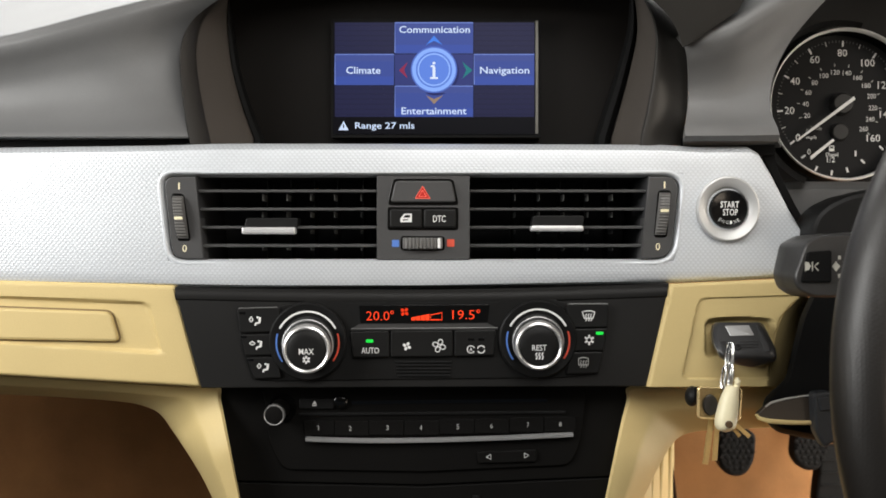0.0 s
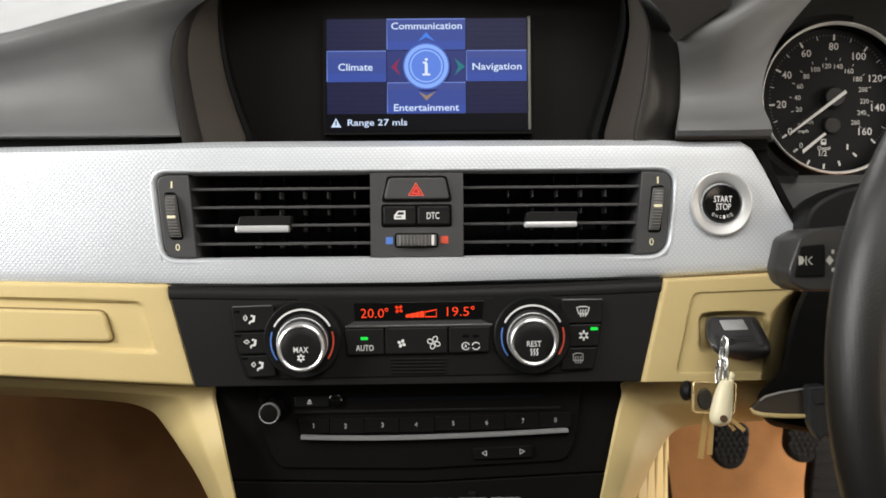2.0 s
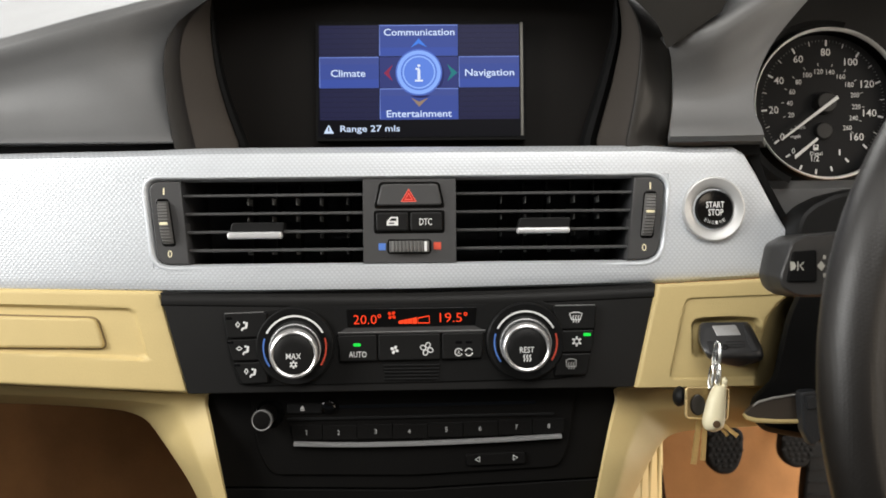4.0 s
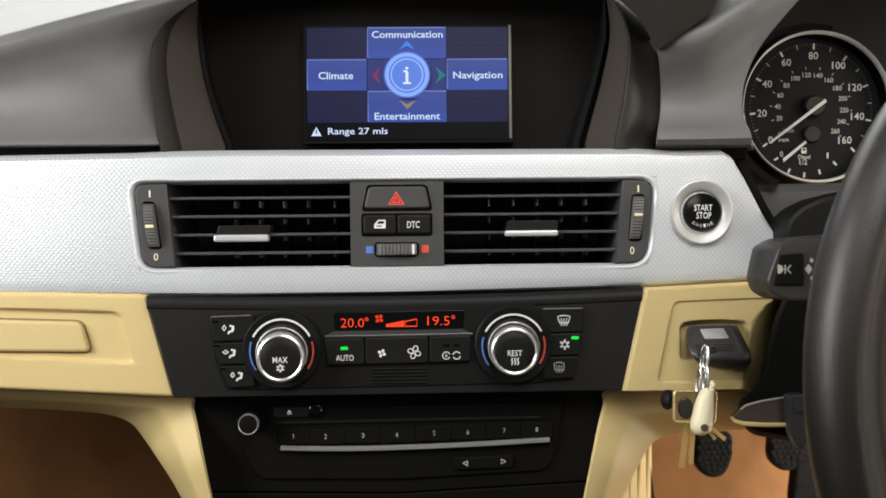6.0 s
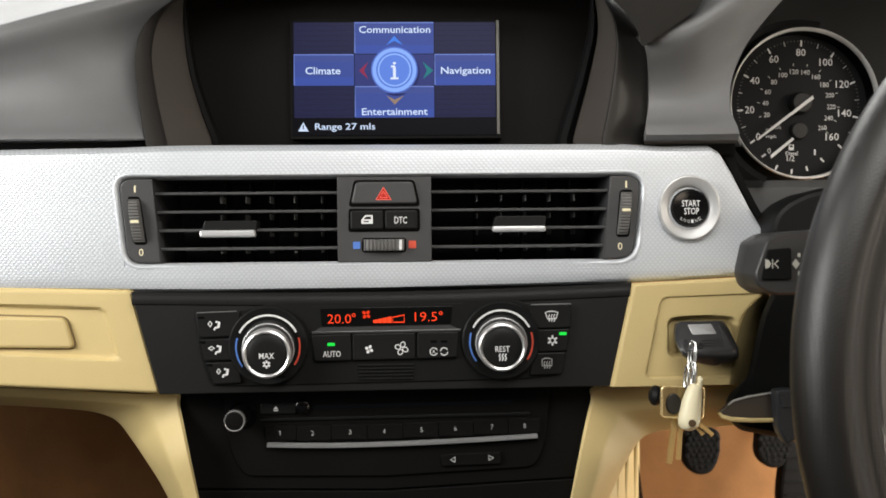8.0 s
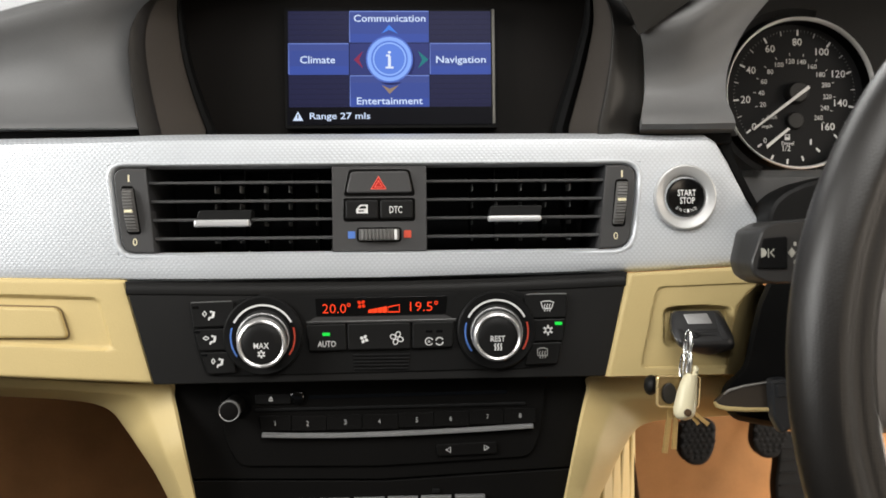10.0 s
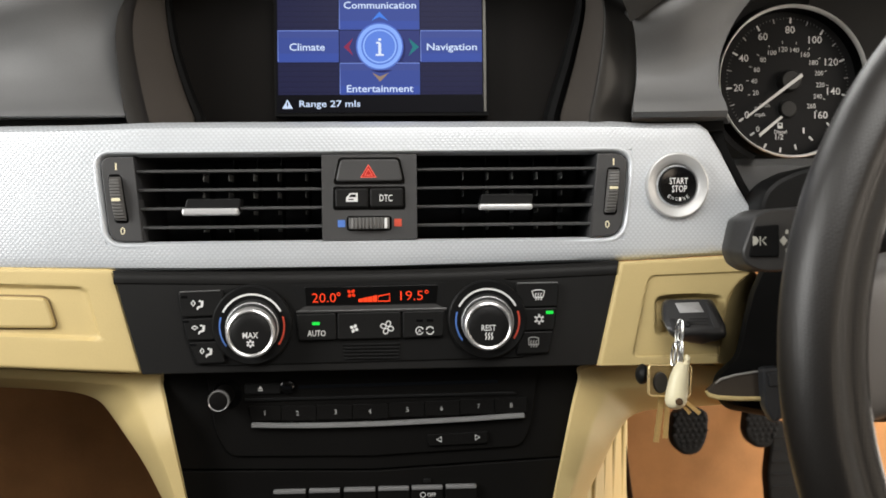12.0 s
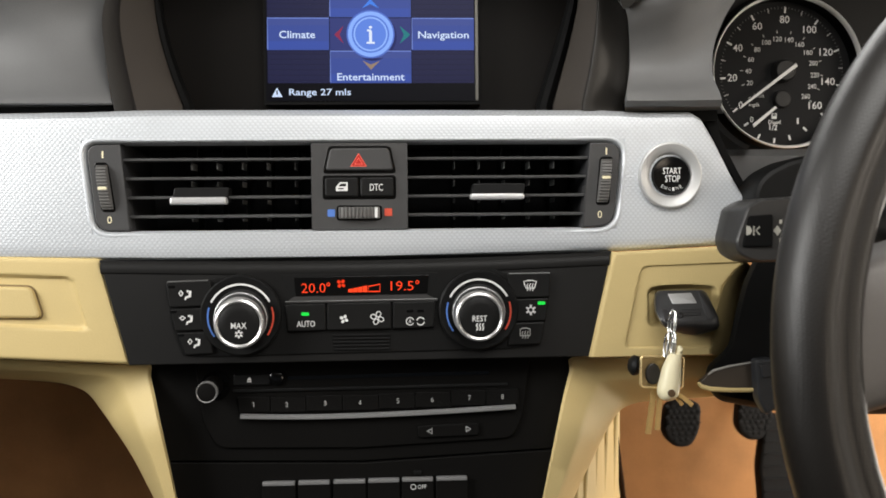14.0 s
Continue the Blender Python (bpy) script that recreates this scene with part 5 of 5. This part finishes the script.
part("fuel_needle", slab(SG, [(1433, 277.5), (1434.5, 283.5), (1476, 249.5), (1473.5, 246)], 0.0004, 0.0012, 0.4), WHITE, cl)
for x, y, a in ((1430, 274, 213), (1451, 294, 243), (1477, 301, 264), (1503, 296, 287), (1529, 282, 315)):
    c, s = math.cos(radians(a)), -math.sin(radians(a))
    part("fuel_tick", stroke(SG, [(x, y), (x + 9 * c, y + 9 * s)], 3.4, -0.0055), WHITE, dialface)
for w, x, y, ww, h in (("0", 1436, 268, 6, 10), ("1/2", 1475, 282, 14, 10), ("1", 1519, 271, 3, 10), ("Diesel", 1477, 273, 22, 7)):
    part("figure", lettering(SG, w, x, y, ww, h, -0.0052), WHITE, dialface)
part("pump_symbol", slab(SG, [(1472, 267), (1472, 257), (1481, 257), (1481, 267)], -0.0056, -0.0053, 0), WHITE, dialface)
part("pump_window", slab(SG, box(1474, 258.5, 1479, 262), -0.0053, -0.0051, 0), BLACK_MATT, dialface)

bin_ = thing("instrument_binnacle", SG.p(1600, 330), "dark hooded housing around the round gauges", "gauge housing")
part("face", slab(Sheet(0.772), box(1330, -140, 2300, 345), -0.01, 0, 0), mat("binnacle_black", (0.016, 0.0155, 0.015), 0.6, grain=0.2, size=1500, shine=0.12), bin_)
rows = []
for d, r in ((0.648, 152), (0.66, 150), (0.70, 146), (0.755, 141)):
    rows.append([G(CX + r * math.cos(radians(a)), CY - r * math.sin(radians(a)), d) for a in spread(75, 245, 40)])
part("well", loft(rows), BLACK_MATT, bin_)
part("hood", shell([[G(x, smooth_at([(1380, 50), (1440, -8), (1500, -55), (1700, -105), (2300, -115)], x) + dy, d + 0.03 * max(0.0, 1 - (x - 1382) / 130)) for dy, d in ((6, 0.70), (2, 0.64), (-4, 0.615), (-14, 0.612), (-60, 0.66), (-110, 0.8))] for x in spread(1478, 2300, 28)], 0.004), PAD, bin_)
part("lower_shelf", shell([[G(x, y, d) for y, d in ((322, 0.745), (332, 0.668), (336, 0.662), (360, 0.664), (418, 0.672), (424, 0.70))] for x in spread(1372, 2100, 20)], 0.004), PAD, bin_)
part("side_strip", slab(Sheet(0.640), [(1330, 240), (1368, 240), (1380, 300), (1410, 360), (1438, 410), (1482, 470), (1460, 480), (1400, 368), (1350, 270)], -0.02, -0.004, 1), BLACK_MATT, bin_)

# ---- steering column and stalk ----
SH = Sheet(0.512)
stalk = thing("indicator_stalk", SH.p(1440, 470), "black indicator stalk with symbols on its end", "stalk")
SHF = Sheet(0.500)
TIP = rounded([(1428, 430), (1450, 418), (1560, 412), (1560, 524), (1440, 526), (1412, 512), (1406, 490)], [8, 14, 8, 8, 14, 10, 8])
ROOT = rounded([(1420, 432), (1448, 416), (1560, 409), (1560, 528), (1440, 530), (1414, 513), (1407, 488)], [8, 14, 8, 8, 14, 10, 8])
bm = loft([[SHF.p(x, y, h) for x, y in o] for o, h in ((ROOT, -0.034), (ROOT, -0.021), (shrink(ROOT, 2), -0.019), (shrink(TIP, -1.5), -0.0022), (TIP, -0.0008), (shrink(TIP, 2.5), 0.0))], True)
bm.verts.ensure_lookup_table()
bm.faces.new(bm.verts[-len(TIP):])
part("head", bm, mat("stalk_plastic", (0.034, 0.033, 0.032), 0.38, grain=0.15, size=1500, shine=0.5), stalk)
part("arm", tube([SH.p(1500, 470, 0), SH.p(1600, 468, -0.005), SH.p(1800, 470, -0.02)], [0.014, 0.011, 0.012], 16), BLACK, stalk)
cap = part("end_button", slab(SHF, rounded([(1428, 446), (1470, 443), (1470, 500), (1416, 500)], 5), -0.002, 0.0014, 2), BLACK_MATT, stalk)
PALE = mat("pale_print", (0.42, 0.41, 0.36), 0.5, vary=0.02)
part("lamp_symbol", slab(SHF, [(1422.5, 463), (1422.5, 480), (1429, 478), (1433, 471.5), (1429, 465)], 0.0012, 0.0016, 0), PALE, cap)
part("lamp_symbol", stroke(SHF, [(1435.5, 464), (1435.5, 480)], 2.0, 0.0014), PALE, cap)
part("lamp_symbol", stroke(SHF, [(1446, 465), (1439, 471.5), (1446, 479)], 2.2, 0.0014), PALE, cap)
part("symbol", slab(SHF, [(1479, 463), (1472, 472), (1479, 481), (1486, 472)], -0.0002, 0.0003, 0), PALE, stalk)
for y in (453, 485):
    part("symbol", stroke(SHF, [(1485, y), (1485, y + 7)], 5, 0.0), PALE, stalk)

col = thing("steering_column", G(1700, 700, 0.55), "black steering column shroud below the stalk", "steering column")
SHR = rounded([(1437, 515), (1416, 560), (1402, 616), (1389, 672), (1352, 704), (1346, 735), (1372, 765), (1500, 790), (1900, 800), (1900, 500), (1560, 440), (1450, 470)], 14)
bm = loft([[G(x, y, d) for x, y in shrink(SHR, s)] for s, d in ((0, 0.67), (0, 0.600), (3, 0.592), (9, 0.588))], True)
bm.verts.ensure_lookup_table()
bm.faces.new(bm.verts[-len(SHR):])
part("shroud", bm, BLACK_MATT, col)
part("upper_shroud", slab(Sheet(0.600), rounded([(1436, 404), (1446, 380), (1466, 362), (1500, 346), (1560, 332), (1720, 326), (1720, 450), (1436, 450)], 10), -0.03, 0.0, 9), BLACK, col)
part("column_tube", tube([G(2291, 671, 0.66), G(2291, 671, 0.50), G(2291, 671, 0.44)], [0.05, 0.05, 0.045], 24), BLACK_MATT, col)
SLV = Sheet(0.575)
LEV = rounded([(1338, 735), (1362, 713), (1432, 699), (1500, 697), (1500, 748), (1356, 746)], [6, 20, 10, 0, 0, 16])
part("lever", slab(SLV, LEV, -0.004, 0.0, 2), mat("dark_brown_plastic", (0.03, 0.022, 0.015), 0.5), col, "dark adjuster lever")
part("lever_top_edge", tube([SLV.p(x, y, 0.0005) for x, y in ((1354, 720), (1364, 713), (1390, 706), (1432, 700))], [0.0005, 0.0008, 0.0008, 0.0006], 8), mat("worn_silver", (0.30, 0.29, 0.275), 0.45, 0.3), col, "silver upper edge")
part("lever_rim", tube([SLV.p(x, y, 0.0008) for x, y in ((1337, 733), (1342, 740), (1358, 745), (1395, 747.5), (1450, 748))], [0.0008, 0.0013, 0.0015, 0.0014, 0.0013], 8), BEIGE, col, "cream lower rim")
part("lever_bracket", slab(SLV, rounded([(1430, 692), (1462, 690), (1478, 702), (1478, 770), (1450, 790), (1434, 760)], 8), 0.0, 0.008, 5), mat("slate_plastic", (0.02, 0.021, 0.023), 0.5, shine=0.3), col)
part("bracket_ridge", slab(SLV, rounded([(1438, 700), (1456, 698), (1460, 722), (1441, 724)], 4), 0.007, 0.0095, 2), bpy.data.materials["slate_plastic"], col)

# ---- steering wheel ----
SW = Sheet(0.3969)
WX, WY, WR = 2384, 690, 830


def on_wheel(x, y, h):
    """The wheel leans back a little more than the dash."""
    return SW.p(x, y, h - 0.048 * (WY - y) * SW.k + 0.0175 * (x - WX) * SW.k)


wheel = thing("steering_wheel", on_wheel(WX, WY, 0), "black leather steering wheel with a silver spoke", "steering wheel")
SECT = []
for j in range(44):
    b = 2 * math.pi * j / 44
    grip = 1 - 0.18 * math.exp(-((b - 1.30) / 0.27) ** 2) + 0.05 * math.exp(-((b - 0.82) / 0.28) ** 2)
    SECT.append((74 * grip * math.cos(b), 0.0174 * grip * math.sin(b)))
rim = []
for i in range(144):
    a = 2 * math.pi * i / 144
    rim.append([on_wheel(WX - (WR - o) * math.cos(a), WY - (WR - o) * math.sin(a), h) for o, h in SECT])
rim.append(rim[0])
bm = loft(rim, True)
bmesh.ops.remove_doubles(bm, verts=bm.verts[:], dist=1e-6)
part("rim", bm, LEATHER, wheel)
SPOKE = mat("silver_spoke", (0.13, 0.12, 0.112), 0.55, 0.15, vary=0.08)
rows = []
for f in spread(0, 1, 14):
    x = 1585 + f * 480
    t0, t1 = 545 - 70 * f - 30 * math.sin(f * 3.1), 835 + 60 * f - 90 * (1 - (1 - f) ** 3)
    mid = (t0 + t1) / 2
    rows.append([on_wheel(x, t0, -0.024), on_wheel(x, t0 + 8, -0.006), on_wheel(x, t0 + 40, 0.001 + 0.004 * f), on_wheel(x, mid, 0.003 + 0.008 * f), on_wheel(x, t1 - 40, 0.001 + 0.004 * f), on_wheel(x, t1 - 8, -0.006), on_wheel(x, t1, -0.024)])
part("spoke", shell([resample(r, 3) for r in rows], 0.002), SPOKE, wheel, "silver grey spoke")
part("hub_pad", turned(SW, WX, WY, [(330, -0.04), (325, 0.0), (300, 0.014), (200, 0.022), (40, 0.025)], 48), BLACK, wheel)

# ---- driver's footwell ----
SPD = Sheet(1.11)


def pedal(cx, cy, w, h):
    p = thing("pedal", SPD.p(cx, cy + h), "black ribbed rubber pedal on a steel arm", "pedal", "foot pedals")
    OUT = rounded([(cx - w * 0.82, cy - h), (cx + w, cy - h), (cx + w * 0.92, cy + h * 0.3), (cx + w * 0.45, cy + h), (cx - w * 0.45, cy + h), (cx - w, cy + h * 0.4)], 20)
    part("pad", slab(SPD, OUT, -0.012, 0.004, 6), RUBBER, p)
    for i in range(7):
        y = cy - h * 0.80 + i * h * 0.24
        half = w * (0.74 if i < 5 else 0.50 if i == 5 else 0.3)
        n = 6 if i < 5 else 4 if i == 5 else 3
        for x in spread(cx - half, cx + half, n):
            x += (2.4 if i % 2 else -2.4)
            part("stud", slab(SPD, [(x, y - 4.6), (x + 5.2, y), (x, y + 4.6), (x - 5.2, y)], 0.003, 0.0050, 1.8), RUBBER, p)
    part("arm", tube([SPD.p(cx, cy, -0.015), SPD.p(cx + 6, cy - h, -0.04), SPD.p(cx + 10, cy - h * 3, -0.10)], [0.008, 0.008, 0.009], 10), BLACK, p)


pedal(1303, 802, 35, 41)
pedal(1434, 793, 34, 40)
gas = thing("pedal", SPD.p(1480, 1000), "long black accelerator pedal hinged at the floor", "pedal", "foot pedals")
part("pad", slab(SPD, rounded([(1452, 786), (1500, 790), (1530, 880), (1540, 1010), (1450, 1010), (1440, 880)], 14), -0.012, 0.004, 6), RUBBER, gas)
for i in range(8):
    part("groove", slab(SPD, rounded(box(1450, 812 + i * 22, 1508 + i * 3, 816 + i * 22), 2), 0.003, 0.0055, 1), RUBBER, gas)
part("arm", tube([SPD.p(1490, 900, -0.012), SPD.p(1494, 860, -0.05), SPD.p(1500, 780, -0.12)], [0.009, 0.009, 0.009], 10), BLACK, gas)
side = thing("tunnel_lining", G(1185, 1000, 0.8), "ribbed beige side lining beside the pedals", "lining")
part("panel", shell([[G(x, y, d) for x, d in ((1090, 0.67), (1150, 0.70), (1165, 0.76), (1182, 0.84), (1193, 0.92))] for y in spread(745, 1100, 10)], 0.004), BEIGE, side)
for x, d in ((1124, 0.682), (1139, 0.694), (1154, 0.715), (1169, 0.775), (1184, 0.850)):
    part("rib", tube([G(x - 0.06 * (y - 800), y, d - 0.001) for y in spread(770, 1100, 8)], 0.0030 * d / 0.75, 10), BEIGE, side)
part("edge_strip", tube([G(1182 + 0.12 * (y - 790), y, 0.905) for y in spread(740, 1100, 8)], 0.0028, 8), mat("brown_edge", (0.03, 0.014, 0.006), 0.85, shine=0.1), side, "dark brown edge strip")
